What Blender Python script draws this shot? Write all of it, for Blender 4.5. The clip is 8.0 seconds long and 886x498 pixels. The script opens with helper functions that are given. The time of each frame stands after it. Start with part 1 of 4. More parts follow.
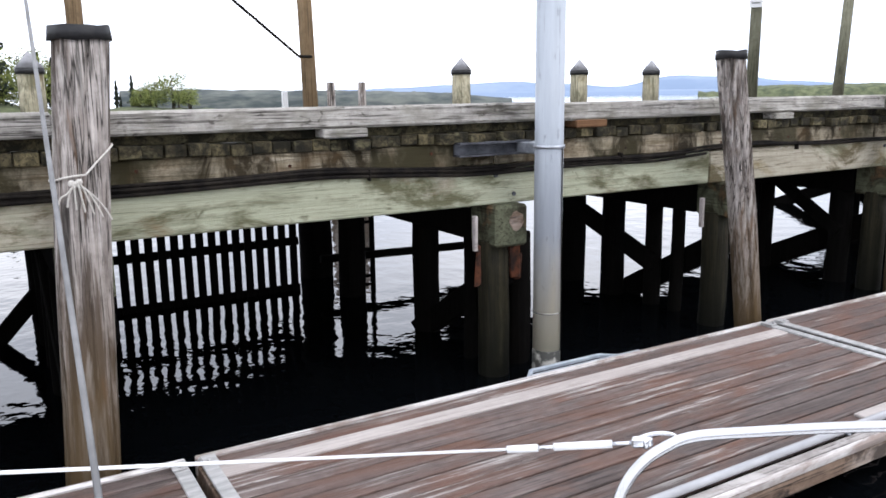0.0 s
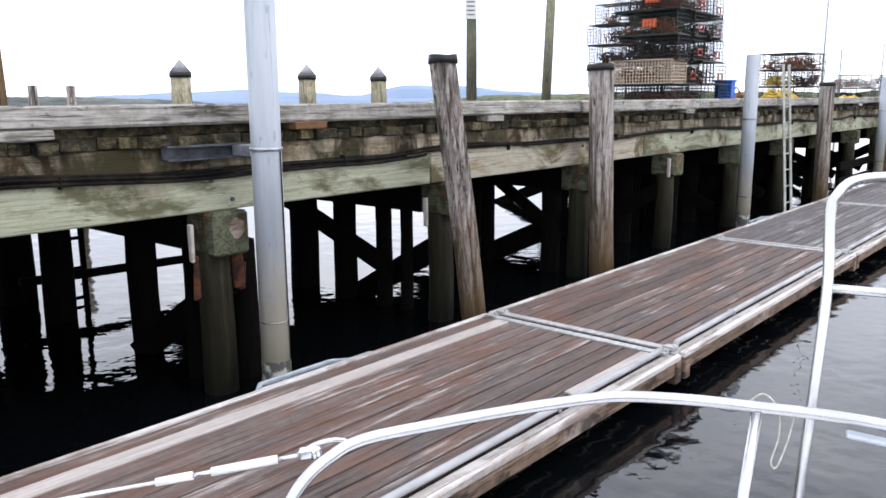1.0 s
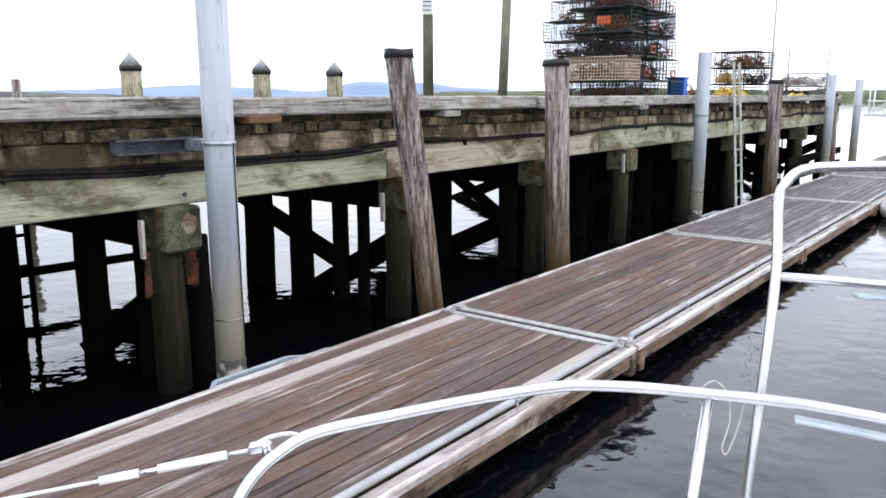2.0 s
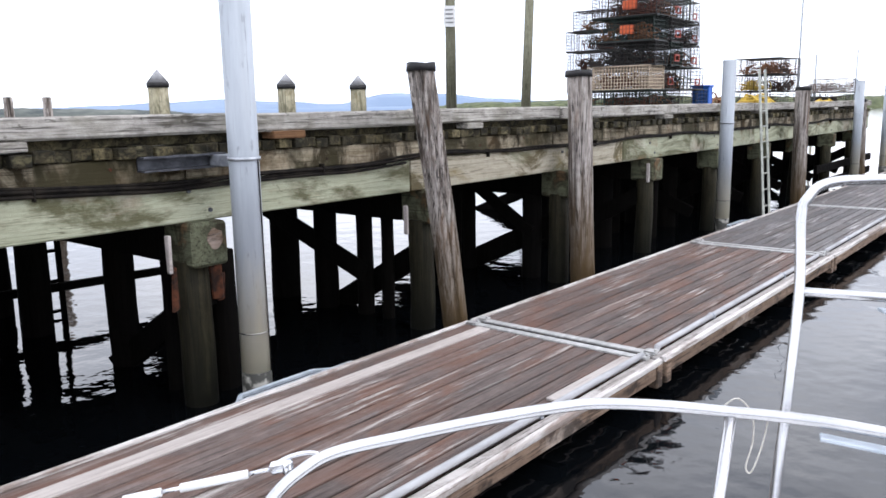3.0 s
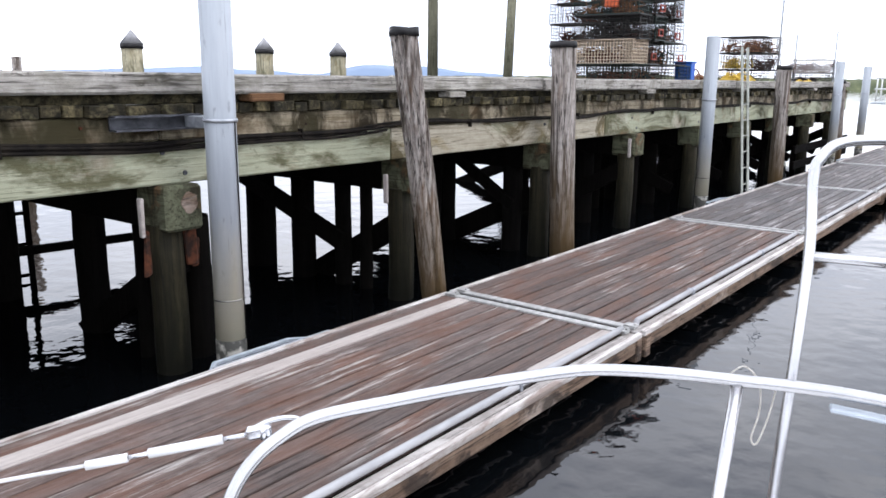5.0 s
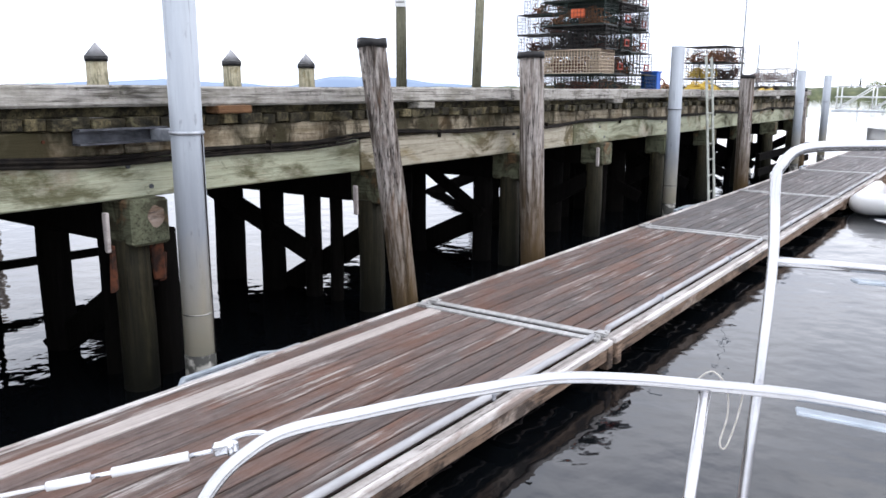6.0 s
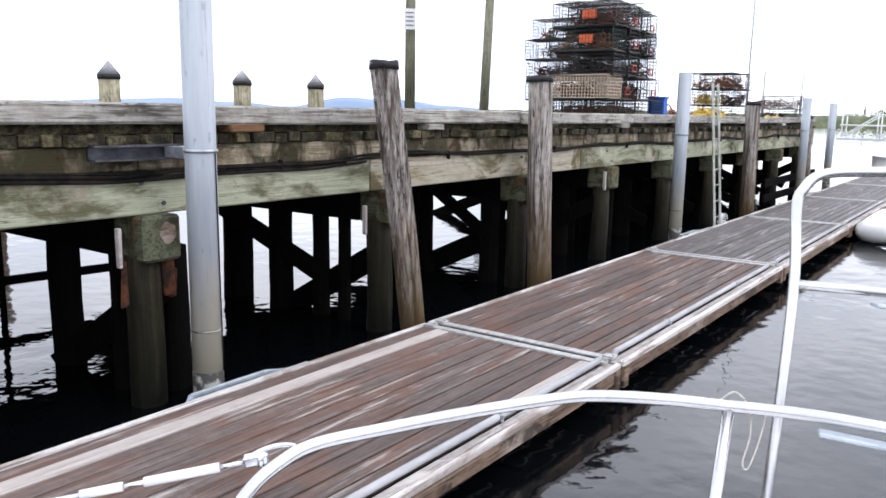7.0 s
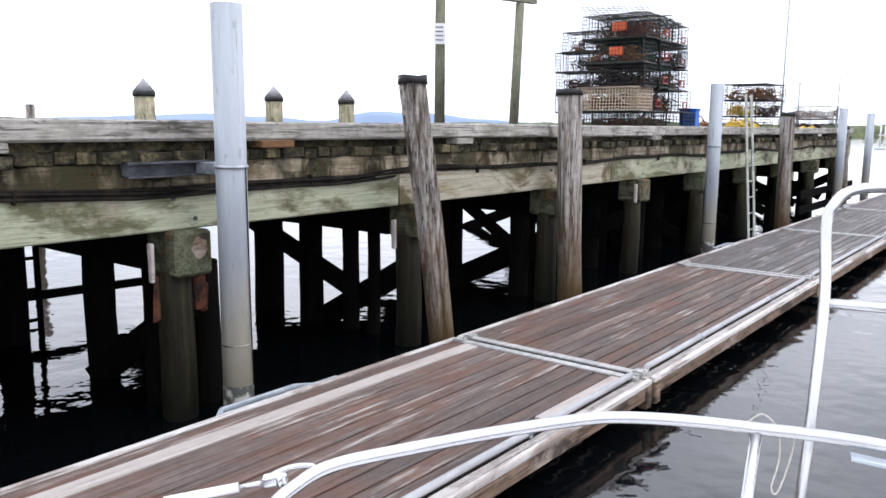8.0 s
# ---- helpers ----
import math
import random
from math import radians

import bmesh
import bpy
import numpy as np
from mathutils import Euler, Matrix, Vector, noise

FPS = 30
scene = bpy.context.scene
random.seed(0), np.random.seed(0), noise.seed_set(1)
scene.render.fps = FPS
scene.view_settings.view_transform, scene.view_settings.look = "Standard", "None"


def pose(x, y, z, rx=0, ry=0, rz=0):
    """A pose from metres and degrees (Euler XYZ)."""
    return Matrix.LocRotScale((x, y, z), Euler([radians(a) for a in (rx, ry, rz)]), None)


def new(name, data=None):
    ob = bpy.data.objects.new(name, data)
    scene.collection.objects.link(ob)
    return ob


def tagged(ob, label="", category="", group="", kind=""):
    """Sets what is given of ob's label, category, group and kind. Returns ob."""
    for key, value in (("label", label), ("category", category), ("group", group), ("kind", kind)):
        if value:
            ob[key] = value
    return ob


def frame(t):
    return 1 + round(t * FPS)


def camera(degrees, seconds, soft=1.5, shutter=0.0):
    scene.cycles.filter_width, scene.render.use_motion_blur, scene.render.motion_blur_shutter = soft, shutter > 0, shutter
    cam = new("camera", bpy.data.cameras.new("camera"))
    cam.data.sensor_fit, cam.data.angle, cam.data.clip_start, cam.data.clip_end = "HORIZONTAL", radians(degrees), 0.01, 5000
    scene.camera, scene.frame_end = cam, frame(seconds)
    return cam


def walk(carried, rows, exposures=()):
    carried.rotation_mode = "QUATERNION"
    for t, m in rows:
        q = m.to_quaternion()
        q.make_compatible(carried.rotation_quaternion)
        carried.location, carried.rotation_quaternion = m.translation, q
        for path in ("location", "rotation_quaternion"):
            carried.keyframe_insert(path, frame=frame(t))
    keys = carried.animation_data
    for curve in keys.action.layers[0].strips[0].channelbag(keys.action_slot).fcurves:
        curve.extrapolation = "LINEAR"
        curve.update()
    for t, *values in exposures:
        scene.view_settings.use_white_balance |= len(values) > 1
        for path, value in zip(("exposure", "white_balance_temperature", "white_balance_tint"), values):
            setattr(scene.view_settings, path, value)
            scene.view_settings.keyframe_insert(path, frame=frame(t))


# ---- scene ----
# ================= camera =================
cam = camera(59.0, 8.0, soft=1.6)


def eye(x, y, z, yaw, pitch, roll):
    return pose(x, y, z, 90 + pitch, 0, yaw) @ pose(0, 0, 0, 0, 0, -roll)


PATH = [
    (0, -6.285, -2.654, 2.682, -30.549, -11.313, 0.690),
    (0.5, -6.184, -2.704, 2.677, -39.397, -11.410, 1.190),
    (1, -6.036, -2.648, 2.618, -49.183, -10.874, 0.337),
    (1.2, -6.006, -2.686, 2.618, -52.572, -11.463, -1.338),
    (2.3, -6.021, -2.638, 2.598, -51.854, -11.175, 0.572),
    (2.5, -6.021, -2.638, 2.598, -50.966, -11.514, 0.181),
    (3, -6.011, -2.658, 2.618, -50.446, -10.349, 0.890),
    (3.5, -5.982, -2.654, 2.603, -51.936, -11.177, -0.560),
    (4, -5.975, -2.621, 2.582, -51.777, -11.285, -0.216),
    (4.5, -5.982, -2.608, 2.583, -51.560, -11.983, 0.103),
    (4.7, -5.963, -2.569, 2.562, -51.672, -12.404, -0.384),
    (6, -5.944, -2.572, 2.557, -54.300, -11.461, -0.177),
    (6.5, -5.980, -2.551, 2.556, -54.071, -10.468, -0.190),
    (7, -5.993, -2.549, 2.554, -54.034, -9.877, -0.996),
    (7.5, -5.987, -2.539, 2.557, -53.463, -8.779, -0.488),
    (8, -5.972, -2.559, 2.564, -51.725, -8.962, -0.512),
]
walk(cam, [(t, eye(*v)) for t, *v in PATH], exposures=[(0.0, 0.12, 6750, 14), (8.0, 0.12, 6750, 14)])

# ================= sky and light =================
SUN_UP, SUN_ROUND = 52.0, 200.0
world = bpy.data.worlds.new("overcast")
scene.world = world
world.use_nodes = True
wn, wl = world.node_tree.nodes, world.node_tree.links
wn.clear()
w_out, w_bg = wn.new("ShaderNodeOutputWorld"), wn.new("ShaderNodeBackground")
w_sky = wn.new("ShaderNodeTexSky")
w_sky.sky_type, w_sky.sun_disc = "NISHITA", False
w_sky.sun_elevation, w_sky.sun_rotation = radians(SUN_UP), radians(SUN_ROUND)
w_co, w_noise = wn.new("ShaderNodeTexCoord"), wn.new("ShaderNodeTexNoise")
w_noise.inputs["Scale"].default_value, w_noise.inputs["Detail"].default_value = 3.2, 5.0
w_map = wn.new("ShaderNodeMapping")
w_map.inputs["Scale"].default_value = (1.0, 1.0, 2.6)
w_ramp = wn.new("ShaderNodeValToRGB")
w_ramp.color_ramp.elements[0].position, w_ramp.color_ramp.elements[1].position = 0.34, 0.68
w_ramp.color_ramp.elements[0].color = (12.0, 13.6, 16.4, 1)
w_ramp.color_ramp.elements[1].color = (20.0, 21.5, 23.8, 1)
w_mix = wn.new("ShaderNodeMix")
w_mix.data_type = "RGBA"
w_mix.inputs[0].default_value = 0.93
wl.new(w_co.outputs["Generated"], w_map.inputs["Vector"])
wl.new(w_map.outputs["Vector"], w_noise.inputs["Vector"])
wl.new(w_noise.outputs["Fac"], w_ramp.inputs["Fac"])
wl.new(w_sky.outputs["Color"], w_mix.inputs[6])
wl.new(w_ramp.outputs["Color"], w_mix.inputs[7])
wl.new(w_mix.outputs[2], w_bg.inputs["Color"])
w_bg.inputs["Strength"].default_value = 0.112
wl.new(w_bg.outputs["Background"], w_out.inputs["Surface"])

sun = new("sun", bpy.data.lights.new("sun", "SUN"))
sun.data.energy, sun.data.angle, sun.data.color = 0.6, radians(25), (1.0, 0.97, 0.93)
sun.matrix_world = pose(0, 0, 40, 90 - SUN_UP, 0, SUN_ROUND - 180)

# ================= materials =================


def shader(name, rough=0.8, metal=0.0, ior=1.45):
    m = bpy.data.materials.new(name)
    m.use_nodes = True
    nt = m.node_tree
    b = nt.nodes["Principled BSDF"]
    b.inputs["Roughness"].default_value, b.inputs["Metallic"].default_value = rough, metal
    b.inputs["IOR"].default_value = ior
    return m, nt.nodes, nt.links, b


def coords(n, l, scale, jitter=True):
    tc, mp = n.new("ShaderNodeTexCoord"), n.new("ShaderNodeMapping")
    mp.inputs["Scale"].default_value = scale
    l.new(tc.outputs["Object"], mp.inputs["Vector"])
    if jitter:
        oi, mul = n.new("ShaderNodeObjectInfo"), n.new("ShaderNodeMath")
        mul.operation = "MULTIPLY"
        mul.inputs[1].default_value = 37.0
        l.new(oi.outputs["Random"], mul.inputs[0])
        l.new(mul.outputs[0], mp.inputs["Location"])
    return mp.outputs["Vector"]


def noise_fac(n, l, vec, scale, detail=4.0, rough=0.55, lo=0.35, hi=0.65, dist=0.0):
    t, r = n.new("ShaderNodeTexNoise"), n.new("ShaderNodeMapRange")
    t.inputs["Scale"].default_value, t.inputs["Detail"].default_value = scale, detail
    t.inputs["Roughness"].default_value, t.inputs["Distortion"].default_value = rough, dist
    l.new(vec, t.inputs["Vector"])
    r.inputs["From Min"].default_value, r.inputs["From Max"].default_value = lo, hi
    l.new(t.outputs["Fac"], r.inputs["Value"])
    return r.outputs["Result"]


def blend(n, l, fac, a, b):
    m = n.new("ShaderNodeMix")
    m.data_type = "RGBA"
    for sock, v in ((m.inputs[0], fac), (m.inputs[6], a), (m.inputs[7], b)):
        if isinstance(v, (int, float)):
            sock.default_value = v
        elif isinstance(v, tuple):
            sock.default_value = (*v, 1)
        else:
            l.new(v, sock)
    return m.outputs[2]


def times(n, l, a, k):
    m = n.new("ShaderNodeMath")
    m.operation = "MULTIPLY"
    l.new(a, m.inputs[0])
    if isinstance(k, (int, float)):
        m.inputs[1].default_value = k
    else:
        l.new(k, m.inputs[1])
    return m.outputs[0]


def bump(n, l, b, height, strength=0.4, dist=0.01):
    bp = n.new("ShaderNodeBump")
    bp.inputs["Strength"].default_value, bp.inputs["Distance"].default_value = strength, dist
    l.new(height, bp.inputs["Height"])
    l.new(bp.outputs["Normal"], b.inputs["Normal"])


def tide_mark(n, l, c, low, high, colour):
    """Weed and scum left by the tide: full below low, gone above high, with a ragged edge."""
    tc, sep = n.new("ShaderNodeTexCoord"), n.new("ShaderNodeSeparateXYZ")
    l.new(tc.outputs["Object"], sep.inputs["Vector"])
    rag = noise_fac(n, l, coords(n, l, (7.0, 7.0, 1.5)), 1.0, 4, 0.6, 0.2, 0.8)
    add, mr = n.new("ShaderNodeMath"), n.new("ShaderNodeMapRange")
    l.new(sep.outputs["Z"], add.inputs[0])
    l.new(times(n, l, rag, 0.5 * (high - low)), add.inputs[1])
    mr.inputs["From Min"].default_value, mr.inputs["From Max"].default_value = low, high
    mr.inputs["To Min"].default_value, mr.inputs["To Max"].default_value = 1.0, 0.0
    l.new(add.outputs[0], mr.inputs["Value"])
    return blend(n, l, mr.outputs["Result"], c, colour)


def veins(n, l, vec, scale, width):
    """Thin dark checks: where the noise crosses its middle value."""
    t = n.new("ShaderNodeTexNoise")
    t.inputs["Scale"].default_value, t.inputs["Detail"].default_value, t.inputs["Roughness"].default_value = scale, 3.0, 0.55
    l.new(vec, t.inputs["Vector"])
    sub, ab, mr = n.new("ShaderNodeMath"), n.new("ShaderNodeMath"), n.new("ShaderNodeMapRange")
    sub.operation, ab.operation = "SUBTRACT", "ABSOLUTE"
    sub.inputs[1].default_value = 0.5
    l.new(t.outputs["Fac"], sub.inputs[0])
    l.new(sub.outputs[0], ab.inputs[0])
    mr.inputs["From Min"].default_value, mr.inputs["From Max"].default_value = 0.0, width
    mr.inputs["To Min"].default_value, mr.inputs["To Max"].default_value = 1.0, 0.0
    l.new(ab.outputs[0], mr.inputs["Value"])
    return mr.outputs["Result"]


def wood(name, pale, mid, dark, stain=None, axis=0, stain_amount=0.6, stain_scale=1.3, vary=0.35, rough=0.85,
         crack=0.8, spread=(0.45, 0.7), wear=None, wear_amount=0.0, tide=None, gloss=0.35, checks=0.0, check_width=0.02, drip=None, warp=0.9, mottle=0.4, more=()):
    """Sawn or round timber: long grain along one axis, dark checks, patchy stains."""
    m, n, l, b = shader(name, rough)
    s = [22.0, 22.0, 22.0]
    s[axis] = 0.9
    v = coords(n, l, tuple(s))
    s2 = [60.0, 60.0, 60.0]
    s2[axis] = 1.6
    v2 = coords(n, l, tuple(s2))
    s3 = [stain_scale * 1.6] * 3
    s3[axis] = stain_scale * 0.6
    s3 = list(drip) if drip else s3
    v3 = coords(n, l, tuple(s3))
    grain = noise_fac(n, l, v, 1.0, 8, 0.68, 0.36, 0.64)
    fine = noise_fac(n, l, v2, 1.0, 4, 0.65, 0.545, 0.64)
    c = blend(n, l, grain, mid, pale)
    c = blend(n, l, times(n, l, fine, crack), c, dark)
    mott = noise_fac(n, l, coords(n, l, (11.0, 11.0, 11.0)), 1.0, 7, 0.7, 0.42, 0.7)
    c = blend(n, l, times(n, l, mott, mottle), c, dark)
    if checks:
        s5 = [12.0, 12.0, 12.0]
        s5[axis] = 0.45
        vein = veins(n, l, coords(n, l, tuple(s5)), 1.0, check_width)
        gate = noise_fac(n, l, coords(n, l, (1.7, 1.7, 1.7)), 1.0, 3, 0.5, 0.4, 0.55)
        vein = times(n, l, vein, gate)
        c = blend(n, l, times(n, l, vein, checks), c, dark)
    oi = n.new("ShaderNodeObjectInfo")
    hsv = n.new("ShaderNodeHueSaturation")
    mr = n.new("ShaderNodeMapRange")
    mr.inputs["To Min"].default_value, mr.inputs["To Max"].default_value = 1 - vary, 1 + vary
    l.new(oi.outputs["Random"], mr.inputs["Value"])
    l.new(mr.outputs["Result"], hsv.inputs["Value"])
    l.new(c, hsv.inputs["Color"])
    c = hsv.outputs["Color"]
    if stain:
        patch = noise_fac(n, l, v3, 1.0, 9, 0.66, *spread, dist=warp)
        c = blend(n, l, times(n, l, patch, stain_amount), c, stain)
    for colour, amount, scale, lo, hi in more:
        patch = noise_fac(n, l, coords(n, l, scale), 1.0, 7, 0.62, lo, hi, dist=0.35)
        c = blend(n, l, times(n, l, patch, amount), c, colour)
    if wear:
        s4 = [26.0, 26.0, 26.0]
        s4[axis] = 1.2
        patch2 = noise_fac(n, l, coords(n, l, tuple(s4)), 0.8, 6, 0.72, 0.54, 0.6)
        broad = noise_fac(n, l, coords(n, l, (0.6, 1.1, 1.1)), 1.0, 3, 0.5, 0.49, 0.6)
        c = blend(n, l, times(n, l, times(n, l, patch2, broad), wear_amount), c, wear)
    if tide:
        c = tide_mark(n, l, c, *tide)
    l.new(c, b.inputs["Base Color"])
    b.inputs["Specular IOR Level"].default_value = gloss
    bump(n, l, b, grain, 0.6, 0.008)
    return m


def plain(name, a, c, rough=0.6, metal=0.0, scale=6.0, stretch=(1, 1, 1), lo=0.4, hi=0.65, relief=0.15, detail=5, gloss=0.4):
    m, n, l, b = shader(name, rough, metal)
    f = noise_fac(n, l, coords(n, l, tuple(scale * k for k in stretch)), 1.0, detail, 0.6, lo, hi)
    l.new(blend(n, l, f, a, c), b.inputs["Base Color"])
    b.inputs["Specular IOR Level"].default_value = gloss
    bump(n, l, b, f, relief, 0.004)
    return m


M = {}
DECKING = dict(stain_amount=0.6, spread=(0.44, 0.62), vary=0.3, rough=0.62, gloss=0.45, wear_amount=0.7)
M["float_plank"] = wood("weathered brown decking", (0.175, 0.138, 0.126), (0.098, 0.07, 0.061), (0.02, 0.0135, 0.0115),
                        stain=(0.16, 0.07, 0.042), wear=(0.52, 0.49, 0.46), **DECKING)
M["grey_plank"] = wood("greyed dark decking", (0.17, 0.158, 0.155), (0.097, 0.089, 0.087), (0.025, 0.02, 0.02),
                       stain=(0.1, 0.075, 0.065), wear=(0.46, 0.44, 0.43), **DECKING)
M["pale_board"] = wood("pale worn board", (0.54, 0.49, 0.46), (0.41, 0.365, 0.34), (0.17, 0.14, 0.12), stain=(0.24, 0.19, 0.17),
                       stain_amount=0.4, vary=0.1, crack=0.5, mottle=0.15)
M["edge_board"] = wood("scuffed grey edge plank", (0.46, 0.43, 0.41), (0.29, 0.26, 0.24), (0.03, 0.024, 0.02), stain=(0.55, 0.52, 0.5),
                       stain_amount=0.8, spread=(0.52, 0.6), vary=0.15, crack=0.8, mottle=0.4)
M["edge_strip"] = wood("whitish edge strip", (0.74, 0.71, 0.69), (0.5, 0.46, 0.43), (0.14, 0.11, 0.1), stain=(0.2, 0.14, 0.11),
                       stain_amount=0.75, spread=(0.49, 0.6), vary=0.06, mottle=0.2)
M["fascia_wood"] = wood("brown side timber", (0.31, 0.215, 0.155), (0.17, 0.11, 0.075), (0.02, 0.014, 0.01), stain=(0.5, 0.42, 0.36),
                        stain_amount=0.6, spread=(0.54, 0.64), vary=0.15, checks=0.9, more=(((0.035, 0.025, 0.02), 0.85, (3.0, 3.0, 6.0), 0.53, 0.62),))
M["curb_wood"] = wood("silvery kerb timber", (0.56, 0.53, 0.485), (0.39, 0.365, 0.325), (0.04, 0.035, 0.03), stain=(0.09, 0.08, 0.06),
                      stain_amount=0.75, spread=(0.52, 0.64), vary=0.16, crack=0.85, checks=1.0, check_width=0.022, drip=(1.3, 3.0, 6.0), warp=0.5,
                      more=(((0.2, 0.19, 0.15), 0.6, (3.0, 6.0, 3.0), 0.5, 0.66), ((0.05, 0.045, 0.035), 0.8, (9.0, 9.0, 14.0), 0.6, 0.68)))
M["orange_wood"] = wood("orange brown block", (0.27, 0.145, 0.07), (0.17, 0.085, 0.04), (0.08, 0.04, 0.02), vary=0.05)
M["plank_end"] = wood("mossy deck plank", (0.17, 0.14, 0.075), (0.055, 0.045, 0.022), (0.006, 0.006, 0.004), stain=(0.009, 0.008, 0.004),
                      axis=1, stain_amount=0.95, stain_scale=2.5, spread=(0.4, 0.56), vary=0.7, mottle=0.7,
                      more=(((0.2, 0.18, 0.1), 0.6, (5.0, 5.0, 9.0), 0.58, 0.68),))
M["stringer"] = wood("stained beige stringer", (0.46, 0.4, 0.3), (0.3, 0.25, 0.17), (0.05, 0.04, 0.02), stain=(0.025, 0.017, 0.006),
                     stain_amount=0.97, stain_scale=3.4, spread=(0.44, 0.58), vary=0.12, crack=0.6, checks=0.8, drip=(3.2, 1.5, 1.7), warp=0.9, mottle=0.6,
                     more=(((0.1, 0.06, 0.024), 0.6, (2.0, 2.0, 2.5), 0.5, 0.64), ((0.035, 0.03, 0.012), 0.9, (1.1, 1.0, 0.4), 0.5, 0.58)))
M["fascia_green"] = wood("pale green treated beam", (0.43, 0.435, 0.32), (0.34, 0.355, 0.25), (0.1, 0.105, 0.06), stain=(0.07, 0.065, 0.025),
                         stain_amount=0.85, spread=(0.47, 0.57), vary=0.06, crack=0.3, checks=0.9, check_width=0.01, drip=(0.75, 1.0, 1.9), warp=0.7, mottle=0.14,
                         more=(((0.2, 0.12, 0.055), 0.7, (1.0, 1.0, 2.2), 0.56, 0.66), ((0.5, 0.47, 0.38), 0.65, (0.8, 1.0, 1.5), 0.55, 0.64),
                               ((0.05, 0.05, 0.02), 0.8, (3.5, 2.0, 5.0), 0.62, 0.7)))
M["fascia_cream"] = wood("bleached cream beam", (0.5, 0.455, 0.36), (0.36, 0.325, 0.245), (0.1, 0.08, 0.05), stain=(0.09, 0.07, 0.03),
                         stain_amount=0.9, spread=(0.5, 0.56), vary=0.05, crack=0.5, checks=0.8, check_width=0.012, drip=(0.9, 1.4, 1.8), warp=0.8, mottle=0.25,
                         more=(((0.2, 0.15, 0.06), 0.7, (1.4, 1.0, 3.0), 0.54, 0.64), ((0.3, 0.32, 0.22), 0.7, (0.7, 1.0, 1.0), 0.5, 0.6)))
M["cap_green"] = wood("green treated cap beam", (0.19, 0.2, 0.125), (0.1, 0.105, 0.065), (0.012, 0.012, 0.007), stain=(0.03, 0.024, 0.012),
                      axis=1, stain_amount=0.9, vary=0.25, mottle=0.3, drip=(4.0, 4.0, 2.5), spread=(0.46, 0.58),
                      more=(((0.15, 0.085, 0.04), 0.8, (4.0, 4.0, 4.0), 0.56, 0.66),))
M["bent_pile"] = wood("wet green brown pile", (0.05, 0.042, 0.022), (0.014, 0.012, 0.007), (0.004, 0.0035, 0.003), axis=2,
                      stain=(0.016, 0.016, 0.008), vary=0.2, rough=0.7, gloss=0.2, tide=(0.45, 1.3, (0.006, 0.006, 0.003)),
                      more=(((0.085, 0.075, 0.04), 0.8, (5.0, 5.0, 1.2), 0.58, 0.7),))
# Tarred timber taken almost to black, carrying the shade under the pier.
M["shade_black"] = wood("tarred timber in shade black", (0.007, 0.006, 0.0055), (0.004, 0.0037, 0.0034), (0.002, 0.002, 0.002), axis=2,
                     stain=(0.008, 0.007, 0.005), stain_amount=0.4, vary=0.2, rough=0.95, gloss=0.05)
M["pile_wood"] = wood("grey weathered piling", (0.55, 0.5, 0.46), (0.25, 0.21, 0.185), (0.02, 0.018, 0.015), axis=2, stain=(0.06, 0.042, 0.03),
                      stain_amount=0.85, spread=(0.49, 0.57), vary=0.12, crack=1.0, checks=1.0, check_width=0.028, drip=(7.0, 7.0, 0.55), warp=0.5,
                      more=(((0.022, 0.018, 0.015), 0.85, (8.0, 8.0, 0.3), 0.6, 0.64), ((0.17, 0.09, 0.045), 0.75, (6.0, 6.0, 0.9), 0.58, 0.68),
                            ((0.62, 0.58, 0.53), 0.6, (8.0, 8.0, 0.8), 0.56, 0.64)), tide=(0.75, 2.2, (0.095, 0.06, 0.026)))
M["post_wood"] = wood("mossy post", (0.46, 0.42, 0.3), (0.33, 0.3, 0.2), (0.08, 0.07, 0.05), axis=2, stain=(0.12, 0.115, 0.07),
                      stain_amount=0.85, vary=0.15, spread=(0.48, 0.6), drip=(5.0, 5.0, 2.0), more=(((0.17, 0.14, 0.07), 0.8, (6.0, 6.0, 3.0), 0.55, 0.66),))
M["pole_tan"] = wood("tan utility pole", (0.42, 0.29, 0.17), (0.3, 0.2, 0.11), (0.1, 0.07, 0.04), axis=2, vary=0.1)
M["pole_green"] = wood("greenish pole", (0.26, 0.255, 0.18), (0.17, 0.165, 0.115), (0.05, 0.05, 0.03), axis=2, vary=0.1)
M["black_cap"] = plain("black rubber cap", (0.012, 0.012, 0.013), (0.035, 0.034, 0.034), 0.6, scale=9)
M["post_cap"] = plain("grey metal post cap", (0.26, 0.26, 0.27), (0.38, 0.38, 0.39), 0.5, 0.2, scale=7)
m, n, l, b = shader("galvanised grey pipe", 0.5, 0.1)
f = noise_fac(n, l, coords(n, l, (9.0, 9.0, 0.8)), 1.0, 5, 0.6, 0.35, 0.7)
spots = noise_fac(n, l, coords(n, l, (14.0, 14.0, 5.0)), 1.0, 4, 0.6, 0.62, 0.7)
c = blend(n, l, f, (0.33, 0.36, 0.395), (0.44, 0.475, 0.515))
c = blend(n, l, times(n, l, spots, 0.6), c, (0.2, 0.21, 0.22))
streak = noise_fac(n, l, coords(n, l, (26.0, 26.0, 1.1)), 1.0, 5, 0.65, 0.6, 0.68)
c = blend(n, l, times(n, l, streak, 0.55), c, (0.13, 0.14, 0.15))
l.new(tide_mark(n, l, c, 0.85, 1.75, (0.6, 0.55, 0.42)), b.inputs["Base Color"])
M["pipe_grey"] = m
M["galv"] = plain("galvanised frame", (0.36, 0.41, 0.46), (0.5, 0.55, 0.6), 0.5, 0.1, scale=9)
